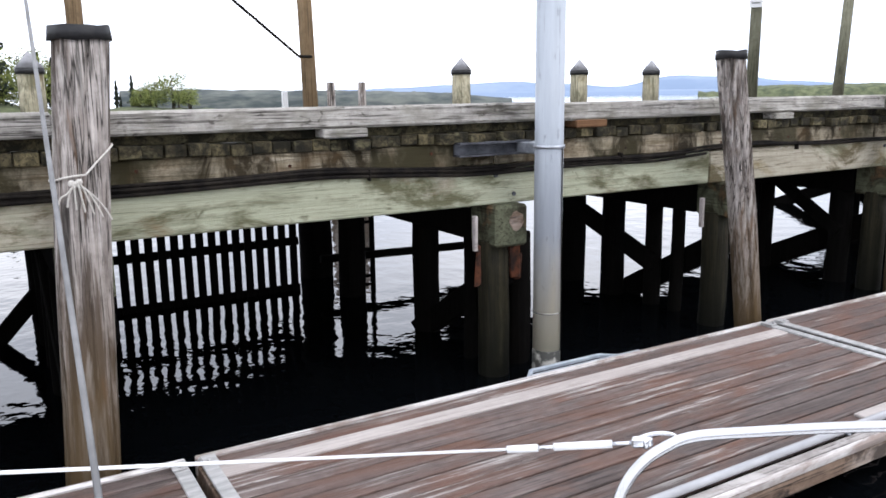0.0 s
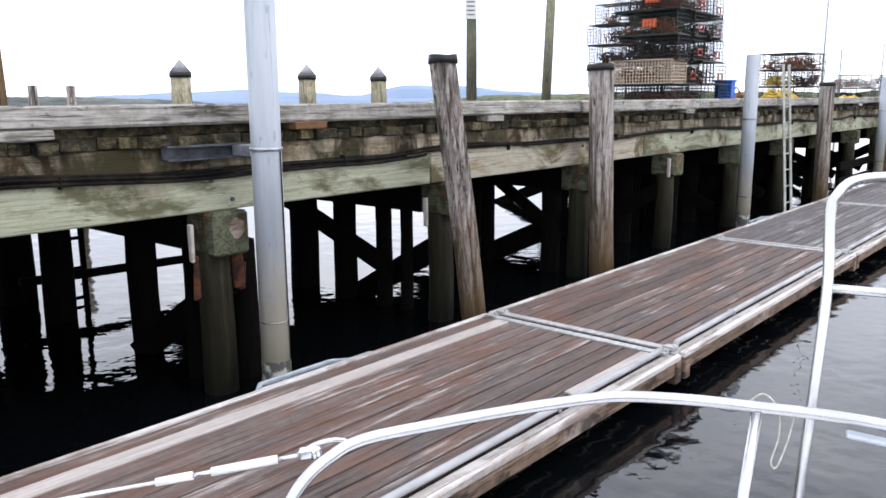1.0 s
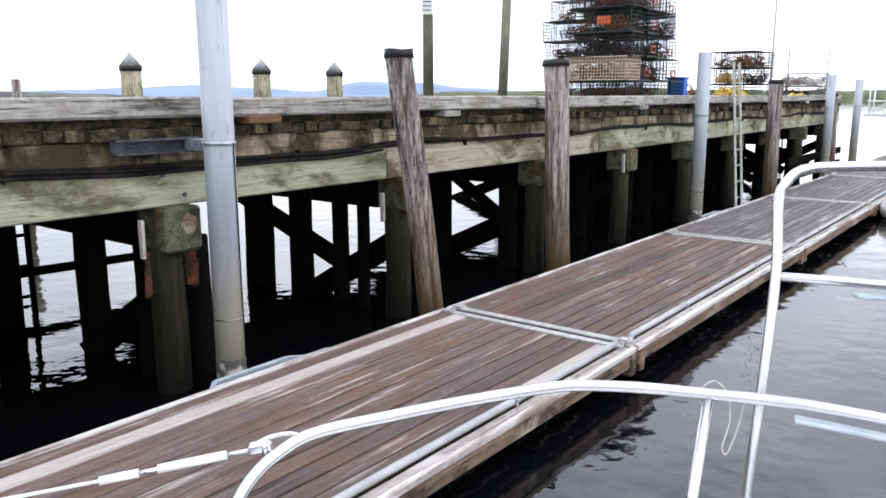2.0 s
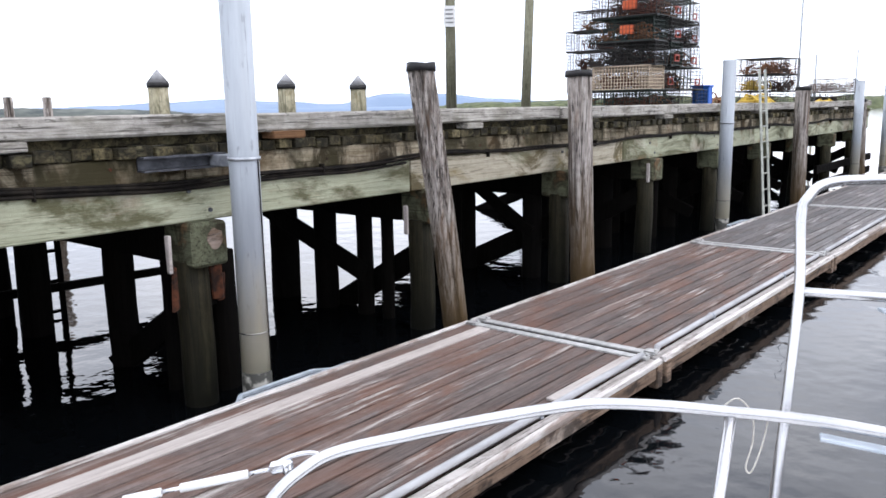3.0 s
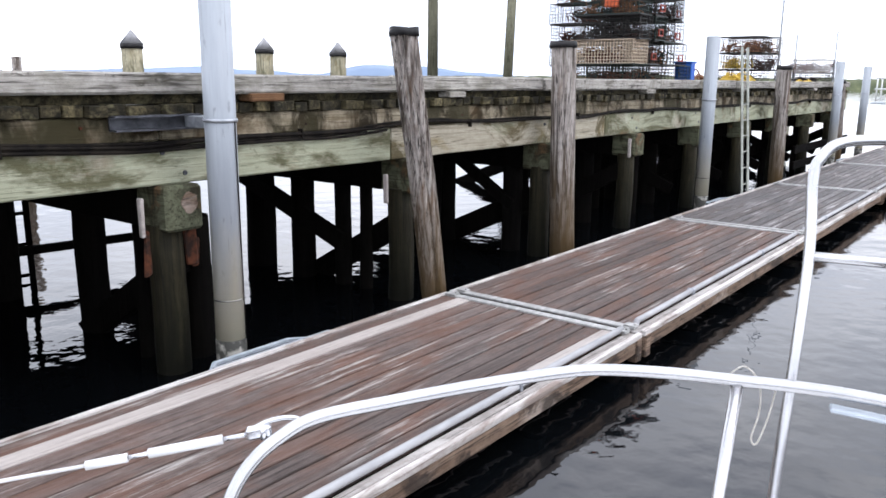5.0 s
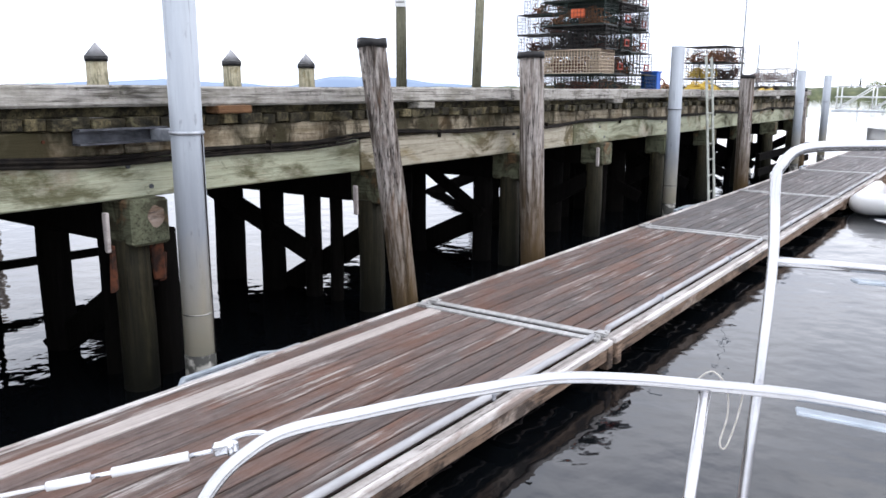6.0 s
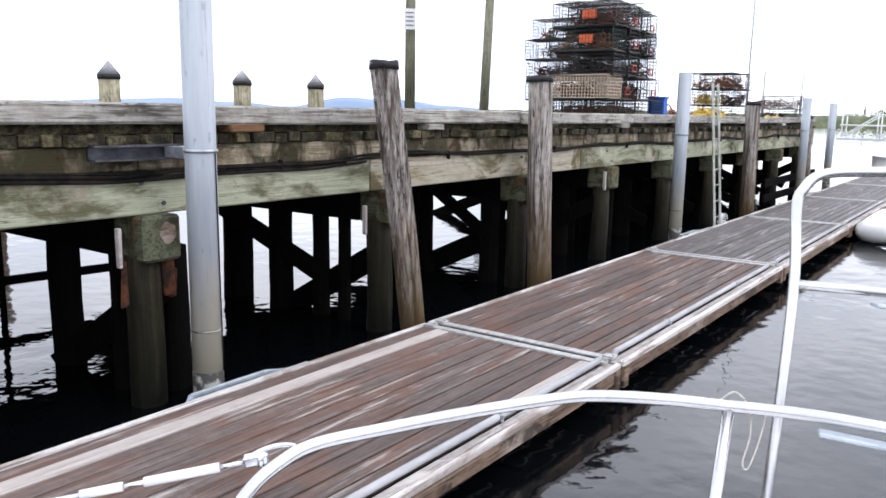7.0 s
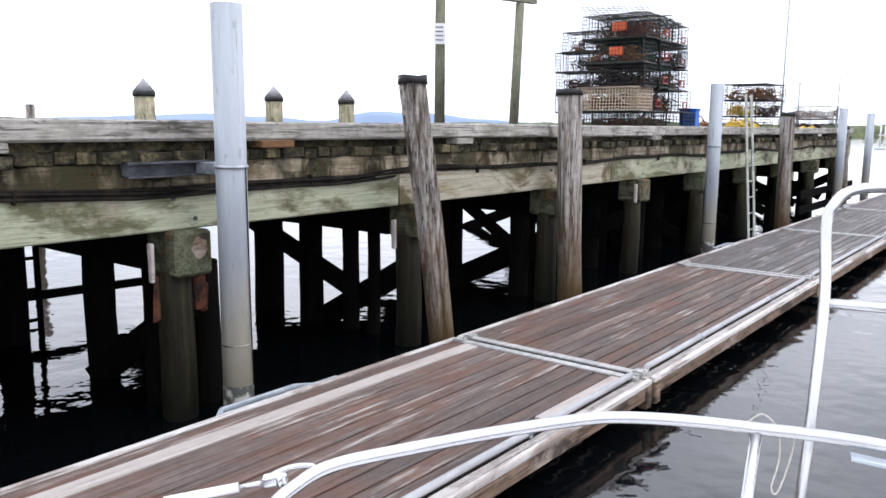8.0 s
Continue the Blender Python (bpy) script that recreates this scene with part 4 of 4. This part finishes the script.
for lev in range(2):
    trap(21.3, 3.8, Z0 + 0.41 * lev, "black", rnd(-4, 4), lev + 3)
    trap(20.65, 3.85 + rnd(-0.06, 0.06), Z0 + 0.41 * lev, "white" if lev else "black", rnd(-4, 4), lev + 2)


def rope_heap(x, y, z, sx, sy, sz, mat, label, seed):
    bm = bmesh.new()
    random.seed(seed)
    pts = []
    for i in range(90):
        a = i * 0.62 + rnd(-0.2, 0.2)
        k = rnd(0.25, 1.0)
        pts.append((x + sx * k * math.cos(a), y + sy * k * math.sin(a), z + 0.02 + sz * (1 - k * 0.8) * rnd(0.3, 1.0)))
    tube(bm, spline(pts, 4), 0.018, 5)
    tagged(part("coiled_rope", bm, M[mat]), label, "rope", "rope on the pier")


rope_heap(10.6, 3.7, 2.34, 0.6, 0.45, 0.6, "rust_net", "tangled rusty brown rope on the pier", 5)
rope_heap(14.05, 3.85, 2.345, 0.35, 0.6, 0.6, "yellow_rope", "tangled yellow rope against the traps", 6)
rope_heap(19.9, 3.75, 2.34, 0.5, 0.5, 0.4, "yellow_rope", "small tangle of yellow rope on the pier", 7)


def bin_box(x, y, z, sx, sy, sz, mat, label):
    bn = thing("fish_bin", label, "bin", "plastic fish bins", at=pose(x, y, z))
    bm = bmesh.new()
    t = 0.02
    box(bm, (0, 0, t), (sx, sy, 2 * t))
    for s in (-1, 1):
        box(bm, (s * (sx / 2 - t / 2), 0, sz / 2), (t, sy, sz), bev=0.004)
        box(bm, (0, s * (sy / 2 - t / 2), sz / 2), (sx - 2 * t, t, sz), bev=0.004)
    part("body", bm, M[mat], bn)
    bm = bmesh.new()
    for s in (-1, 1):
        box(bm, (s * sx / 2, 0, sz - 0.02), (0.05, sy + 0.05, 0.04), bev=0.006)
        box(bm, (0, s * sy / 2, sz - 0.02), (sx - 0.05, 0.05, 0.04), bev=0.006)
    part("rim", bm, M[mat], bn)


bin_box(9.5, 3.42, 2.345, 0.2, 0.34, 0.6, "blue_bin", "bright blue plastic bin beside the traps")

# ladder from the float up to the pier
ld = thing("ladder", "grey aluminium ladder leaning from dock to pier", "ladder")
a0, a1 = Vector((9.46, 2.04, 0.45)), Vector((11.0, 2.76, 3.25))
w = Vector((0.18, 0, 0))
for s in (-1, 1):
    bm = bmesh.new()
    beam(bm, a0 + s * w, a1 + s * w, 0.045, 0.075, 0.004)
    part("rail", bm, M["alu"], ld)
for i in range(9):
    p = a0.lerp(a1, (i + 0.6) / 9.4)
    bm = bmesh.new()
    rod(bm, p - w, p + w, 0.016, seg=8)
    part("rung", bm, M["alu"], ld)

# thin masts beyond the pier
for x, y, top, r in ((25.3, 6.0, 9.0, 0.045), (27.6, 6.0, 4.4, 0.05), (34.4, 6.0, 4.9, 0.05)):
    bm = bmesh.new()
    rod(bm, (x, y, -0.5), (x, y, top), r, r * 0.7, 8)
    tagged(part("mast", bm, M["pipe_grey"]), "thin grey mast rising beyond the traps", "mast", "thin masts")

# fence of dark pickets and ladder under the far edge
# Silhouettes against bright water, coloured with the same shade black.
fence = thing("picket_fence", "black picket wave screen under the pier's far edge", "fence")
for i in range(16):
    bm = bmesh.new()
    box(bm, (-5.13 + 0.1465 * i, 6.8, 0.9), (0.09, 0.04, 1.5), bev=0.004)
    part("picket", bm, M["shade_black"], fence)
for z, h in ((0.2, 0.13), (0.83, 0.1)):
    bm = bmesh.new()
    box(bm, (-4.05, 6.845, z), (2.4, 0.05, h), bev=0.005)
    part("rail", bm, M["shade_black"], fence)
fl = thing("pier_ladder", "black ladder hanging under the pier", "ladder")
for s in (-1, 1):
    bm = bmesh.new()
    beam(bm, (-1.98 + 0.16 * s, 6.8, -0.4), (-1.98 + 0.16 * s, 6.8, 1.75), 0.05, 0.06, 0.004)
    part("rail", bm, M["shade_black"], fl)
for i in range(5):
    bm = bmesh.new()
    rod(bm, (-2.14, 6.8, -0.12 + 0.37 * i), (-1.82, 6.8, -0.12 + 0.37 * i), 0.022, seg=8)
    part("rung", bm, M["shade_black"], fl)
bm = bmesh.new()
beam(bm, (-2.6, 6.72, 0.56), (-0.2, 6.72, 0.5), 0.08, 0.1, 0.008)
part("waler", bm, M["shade_black"], pier)

# ================= boat the camera stands on =================
boat = thing("boat", "white boat bow with a tubular pulpit rail", "boat", at=pose(0.008, -0.034, -0.051))
bm = bmesh.new()
DZ = 1.2
left = [(-9.0, -1.45), (-7.0, -1.3), (-5.3, -1.5), (-4.4, -1.95), (-3.7, -2.45)]
right = [(-9.0, -4.3), (-7.0, -4.3), (-5.3, -3.7), (-4.4, -3.1), (-3.7, -2.5)]
rows_ = []
for (xa, ya), (xb, yb) in zip(left, right):
    mid_y = (ya + yb) / 2
    rows_.append([bm.verts.new((xa, mid_y + (ya - mid_y) * 0.5, -0.3)), bm.verts.new((xa, mid_y + (ya - mid_y) * 0.85, 0.3)), bm.verts.new((xa, ya, DZ)), bm.verts.new((xb, yb, DZ)),
                  bm.verts.new((xb, mid_y + (yb - mid_y) * 0.85, 0.3)), bm.verts.new((xb, mid_y + (yb - mid_y) * 0.5, -0.3))])
for r0, r1 in zip(rows_, rows_[1:]):
    for k in range(5):
        bm.faces.new((r0[k], r1[k], r1[k + 1], r0[k + 1]))
bm.faces.new(rows_[0])
bm.faces.new(rows_[-1][::-1])
part("hull", bm, M["hull_white"], boat)
for side in (left, right):
    bm = bmesh.new()
    tube(bm, [(px, py, DZ + 0.02) for px, py in side], 0.03, 8)
    part("toe_rail", bm, M["fascia_wood"], boat, "brown wooden toe rail")

bm = bmesh.new()
low = [(-5.345, -1.60, DZ), (-5.318, -1.575, 1.7), (-5.285, -1.56, 1.87), (-5.253, -1.554, 1.942), (-5.21, -1.554, 1.984), (-5.157, -1.562, 2.011), (-5.091, -1.587, 2.033), (-4.974, -1.664, 2.046), (-4.846, -1.755, 2.059),
       (-4.721, -1.857, 2.071), (-4.659, -1.918, 2.073), (-4.581, -2.018, 2.067), (-4.514, -2.121, 2.058), (-4.457, -2.224, 2.052), (-4.411, -2.335, 2.044), (-4.335, -2.56, 2.022), (-4.28, -2.8, 1.995), (-4.24, -3.05, 1.95), (-4.3, -3.12, DZ)]
tube(bm, spline(low, 8), 0.0118, 16)
part("pulpit_rail", bm, M["rail_white"], boat, "polished steel tubular pulpit rail")
bm = bmesh.new()
EYE0 = Vector((-5.931, -2.532, 2.61))


def nearer(v, k=0.77):
    return EYE0 + (Vector(v) - EYE0) * k + Vector((0.012, -0.016, 0.012))


high = [nearer(v) for v in ((-3.929, -2.049, 1.546), (-3.855, -2.045, 1.821), (-3.741, -2.029, 2.135), (-3.679, -2.004, 2.335), (-3.655, -2.014, 2.394), (-3.615, -2.049, 2.433),
                            (-3.54, -2.14, 2.443), (-3.368, -2.357, 2.439))]
high = [high[0] - Vector((0.08, 0, 0.6))] + high + [high[-1] + Vector((0.05, -0.2, -0.02)), Vector((-4.0, -2.62, DZ))]
tube(bm, spline(high, 8), 0.0115, 16)
part("bow_rail", bm, M["rail_white"], boat, "tall polished bow rail hoop")
bm = bmesh.new()
tube(bm, [nearer((-3.741, -2.029, 2.135)), nearer((-3.617, -2.19, 2.119)), nearer((-3.42, -2.45, 2.09))], 0.0105, 12)
part("mid_rail", bm, M["rail_white"], boat)
for p, q in (((-4.437, -2.27, 2.018), (-4.34, -2.6, 1.99)), (nearer((-3.6, -2.213, 2.078)), nearer((-3.42, -2.45, 2.05)))):
    bm = bmesh.new()
    beam(bm, p, q, 0.03, 0.008, 0.002)
    part("slat", bm, M["galv"], boat, "pale grey slat under the rail")
bm = bmesh.new()
tube(bm, [(-4.78, -2.14, DZ), (-4.643, -2.137, 1.784), (-4.515, -2.122, 2.05)], 0.0115, 12)
part("stanchion", bm, M["rail_white"], boat, "bright steel stanchion")
# lifeline with turnbuckle and shackle
bm = bmesh.new()
tube(bm, [(-7.225, -1.207, 2.322), (-6.348, -1.263, 2.153), (-5.37, -1.326, 1.97)], 0.0036, 8)
bm2 = bmesh.new()
rod(bm2, (-7.225, -1.207, DZ), (-7.225, -1.207, 2.342), 0.0125, seg=12)
part("stanchion", bm2, M["rail_white"], boat)
ll = part("lifeline", bm, M["white_vinyl"], boat, "white coated wire lifeline")
L0, L1 = Vector((-5.373, -1.324, 1.970)), Vector((-5.156, -1.5, 2.002))


def along(t0, t1, r0, r1, name, mat, seg=12):
    bm = bmesh.new()
    rod(bm, L0.lerp(L1, t0), L0.lerp(L1, t1), r0, r1, seg)
    return part(name, bm, M[mat], ll)


along(0.0, 0.24, 0.0085, 0.0085, "swage_sleeve", "white_vinyl", 8)
along(0.24, 0.42, 0.004, 0.004, "threaded_rod", "rail_steel")
along(0.36, 0.8, 0.0085, 0.0085, "turnbuckle", "white_vinyl")
along(0.8, 0.97, 0.0042, 0.0042, "threaded_rod", "rail_steel")
bm = bmesh.new()
box(bm, L1 + Vector((0.004, -0.004, 0.002)), (0.044, 0.018, 0.022), (L1 - L0).to_track_quat("X", "Z").to_matrix(), bev=0.004)
rod(bm, L1 + Vector((0.004, -0.016, -0.008)), L1 + Vector((0.004, -0.016, 0.016)), 0.006, seg=8)
part("toggle", bm, M["rail_steel"], ll, "steel toggle joint")
bm = bmesh.new()
tube(bm, spline([L1 + Vector(v) for v in ((0.0, 0.0, 0.01), (0.022, -0.01, 0.017), (0.046, -0.024, 0.019), (0.066, -0.036, 0.013), (0.056, -0.042, 0.002))], 5), 0.005, 8)
part("shackle", bm, M["rail_steel"], ll, "steel shackle")
# thin line tied to the rail
bm = bmesh.new()
tube(bm, spline([(-4.50, -2.10, 2.06), (-4.49, -2.125, 2.08), (-4.475, -2.15, 2.05), (-4.49, -2.16, 2.0), (-4.51, -2.155, 1.95), (-4.505, -2.165, 1.94), (-4.48, -2.175, 1.99), (-4.468, -2.18, 2.04)], 6), 0.0016, 6)
part("tie_line", bm, M["rope"], boat, "thin pale line looped over the rail")
bm = bmesh.new()
tube(bm, [(-6.296, -3.445, 1.150), (-6.196, -1.466, 2.162), (-6.110, 0.234, 3.031), (-5.973, 2.954, 4.422)], 0.0055, 8)
part("stay_line", bm, M["stay_grey"], boat, "taut grey stay line")

# ================= beyond the pier =================
gw = thing("gangway", "white railed gangway crossing beyond the pier", "gangway")
GX, GZ = 36.0, 1.75
bm = bmesh.new()
box(bm, (GX, -4.0, GZ - 0.1), (1.2, 17.0, 0.08), bev=0.01)
part("walkway", bm, M["galv"], gw)
for xx in (GX - 0.6, GX + 0.6):
    for zz in (0.55, 1.05):
        bm = bmesh.new()
        rod(bm, (xx, -12.4, GZ + zz), (xx, 4.4, GZ + zz), 0.03, seg=8)
        part("handrail", bm, M["white_vinyl"], gw)
    for i in range(12):
        y = 4.3 - 1.5 * i
        bm = bmesh.new()
        rod(bm, (xx, y, GZ - 0.02), (xx, y, GZ + 1.05), 0.03, seg=8)
        part("baluster", bm, M["white_vinyl"], gw)
        if i < 11:
            bm = bmesh.new()
            rod(bm, (xx, y, GZ), (xx, y - 1.5, GZ + 1.05), 0.025, seg=8)
            part("diagonal", bm, M["white_vinyl"], gw)
for y in (-4.0, -12.2):
    bm = bmesh.new()
    rod(bm, (GX, y, -1), (GX, y, GZ - 0.18), 0.14, seg=14)
    part("support", bm, M["shade_black"], gw)


def small_boat(x, y, yaw, length, width, mat, name, label):
    """An open boat: flared hull with a pointed bow, gunwale and thwart."""
    bt = thing(name, label, "boat", at=pose(x, y, WATER, 0, 0, yaw))
    bm = bmesh.new()
    rings = []
    for i in range(11):
        t = i / 10
        w_ = width / 2 * (1 - max(0.0, (t - 0.45) / 0.55) ** 2.2)
        zz = 0.42 + 0.16 * t * t
        xx = -length / 2 + length * t
        rings.append([bm.verts.new((xx, s_ * w_ * q, z_)) for s_, q, z_ in ((-1, 1.0, zz), (-1, 0.82, 0.12), (-1, 0.3, -0.12), (1, 0.3, -0.12), (1, 0.82, 0.12), (1, 1.0, zz))])
    for r0, r1 in zip(rings, rings[1:]):
        for k in range(5):
            f = bm.faces.new((r0[k], r0[k + 1], r1[k + 1], r1[k]))
            f.smooth = True
    bm.faces.new(rings[0])
    bmesh.ops.solidify(bm, geom=bm.faces[:], thickness=0.03)
    part("hull", bm, mat, bt)
    for s_ in (0, 5):
        bm = bmesh.new()
        side = [(-length / 2 + length * i / 10, (-1 if s_ == 0 else 1) * width / 2 * (1 - max(0.0, (i / 10 - 0.45) / 0.55) ** 2.2), 0.43 + 0.16 * (i / 10) ** 2) for i in range(11)]
        tube(bm, side, 0.03, 8)
        part("gunwale", bm, mat, bt)
    bm = bmesh.new()
    box(bm, (-length * 0.1, 0, 0.3), (0.28, width * 0.9, 0.04), bev=0.008)
    part("thwart", bm, M["fascia_wood"], bt)
    return bt


small_boat(39.0, 1.3, 85, 4.2, 1.6, M["hull_white"], "skiff", "small white skiff afloat beyond the pier")


def dinghy(x, y):
    dg = thing("dinghy", "white inflatable dinghy tied beside the floating dock", "dinghy", at=pose(x, y, WATER + 0.2))
    bm = bmesh.new()
    pts = [(1.6, 0.55, 0)]
    for i in range(13):
        a = math.pi / 2 + math.pi * i / 12
        pts.append((-0.9 + 0.75 * math.cos(a), 0.55 * math.sin(a), 0.08 * (1 - abs(math.sin(a)))))
    pts.append((1.6, -0.55, 0))
    tube(bm, spline(pts, 4), 0.2, 16)
    part("tube", bm, M["hull_white"], dg)
    bm = bmesh.new()
    box(bm, (0.25, 0, -0.1), (2.6, 0.95, 0.05), bev=0.01)
    part("floor", bm, M["galv"], dg)
    bm = bmesh.new()
    box(bm, (1.45, 0, 0.05), (0.06, 0.95, 0.4), bev=0.01)
    part("transom", bm, M["fascia_wood"], dg)
    return dg


dinghy(12.5, -0.84)


def tree(x, y, h, kind, seed):
    conifer = kind == "conifer"
    tr = thing("tree", "dark pointed conifer on the bank" if conifer else "spring-green leafy tree on the bank", "tree", "trees on the bank", at=pose(x, y, 1.2))
    rg = random.Random(seed)
    bm = bmesh.new()
    rod(bm, (0, 0, -1.0), (0, 0, h * 0.95), 0.16, 0.03, 8)
    for i in range(9):
        a, z = rg.uniform(0, 6.28), h * rg.uniform(0.25, 0.8)
        ln = h * (0.12 if conifer else 0.22)
        rod(bm, (0, 0, z), (ln * math.cos(a), ln * math.sin(a), z + (0 if conifer else ln * 0.8)), 0.05, 0.015, 5)
    part("trunk", bm, M["bark"], tr)
    bm = bmesh.new()
    k = h / 6.0
    for i in range(1500):
        if conifer:
            t = rg.random() ** 0.8
            z = h * (0.06 + 0.94 * t)
            layer = 0.65 + 0.35 * math.sin(z * 6 / k)
            rr = h * 0.2 * (1 - t) * layer * rg.uniform(0.2, 1.0) + 0.03
            a = rg.uniform(0, 6.283)
            p = Vector((rr * math.cos(a), rr * math.sin(a), z - rr * 0.25))
        else:
            j = rg.randrange(14)
            c = Vector((h * 0.26 * math.cos(j * 2.4), h * 0.26 * math.sin(j * 2.4), h * (0.2 + 0.05 * j)))
            p = c + Vector((rg.gauss(0, 1), rg.gauss(0, 1), rg.gauss(0, 0.8))) * h * 0.1
        d1 = Vector((rg.uniform(-1, 1), rg.uniform(-1, 1), rg.uniform(-1, 1))).normalized() * 0.16 * k
        d2 = d1.orthogonal().normalized() * 0.1 * k
        bm.faces.new([bm.verts.new(p + v) for v in (d1, d2, -d1, -d2)])
    part("crown", bm, M["leaf_dark" if conifer else "leaf_spring"], tr)


for hd, dist, h, kind in ((88.6, 101, 13.5, "conifer"), (90.4, 100, 8.0, "leafy"), (87.2, 102, 7.0, "leafy"), (92, 101, 9.0, "leafy"), (86.0, 103, 6.6, "conifer"), (85.0, 102, 6.2, "leafy"),
                          (78.9, 103, 3.6, "leafy"), (77.8, 102, 4.4, "leafy"), (80.4, 103, 4.0, "conifer"), (81.4, 102, 3.4, "conifer"), (76.6, 103, 2.6, "leafy"), (79.6, 104, 3.0, "leafy"),
                          (83.0, 102, 3.6, "leafy"), (94.5, 101, 9.5, "conifer"), (89.5, 103, 7.0, "conifer"), (91.2, 104, 7.5, "conifer")):
    tree(dist * math.cos(radians(hd)) - 6.2, dist * math.sin(radians(hd)), h, kind, hd)
rb = random.Random(8)
for i in range(22):
    hd = rb.uniform(75.5, 95)
    hh = rb.uniform(1.4, 2.6) if hd < 84 else rb.uniform(4.0, 7.0)
    tree(101.5 * math.cos(radians(hd)) - 6.2, 101.5 * math.sin(radians(hd)), hh, "leafy" if rb.random() < 0.8 else "conifer", hd)
for i in range(22):
    hd = rb.uniform(4.5, 9.6)
    tree(321 * math.cos(radians(hd)), 321 * math.sin(radians(hd)), rb.uniform(3.0, 6.5), "conifer" if i % 3 else "leafy", hd)
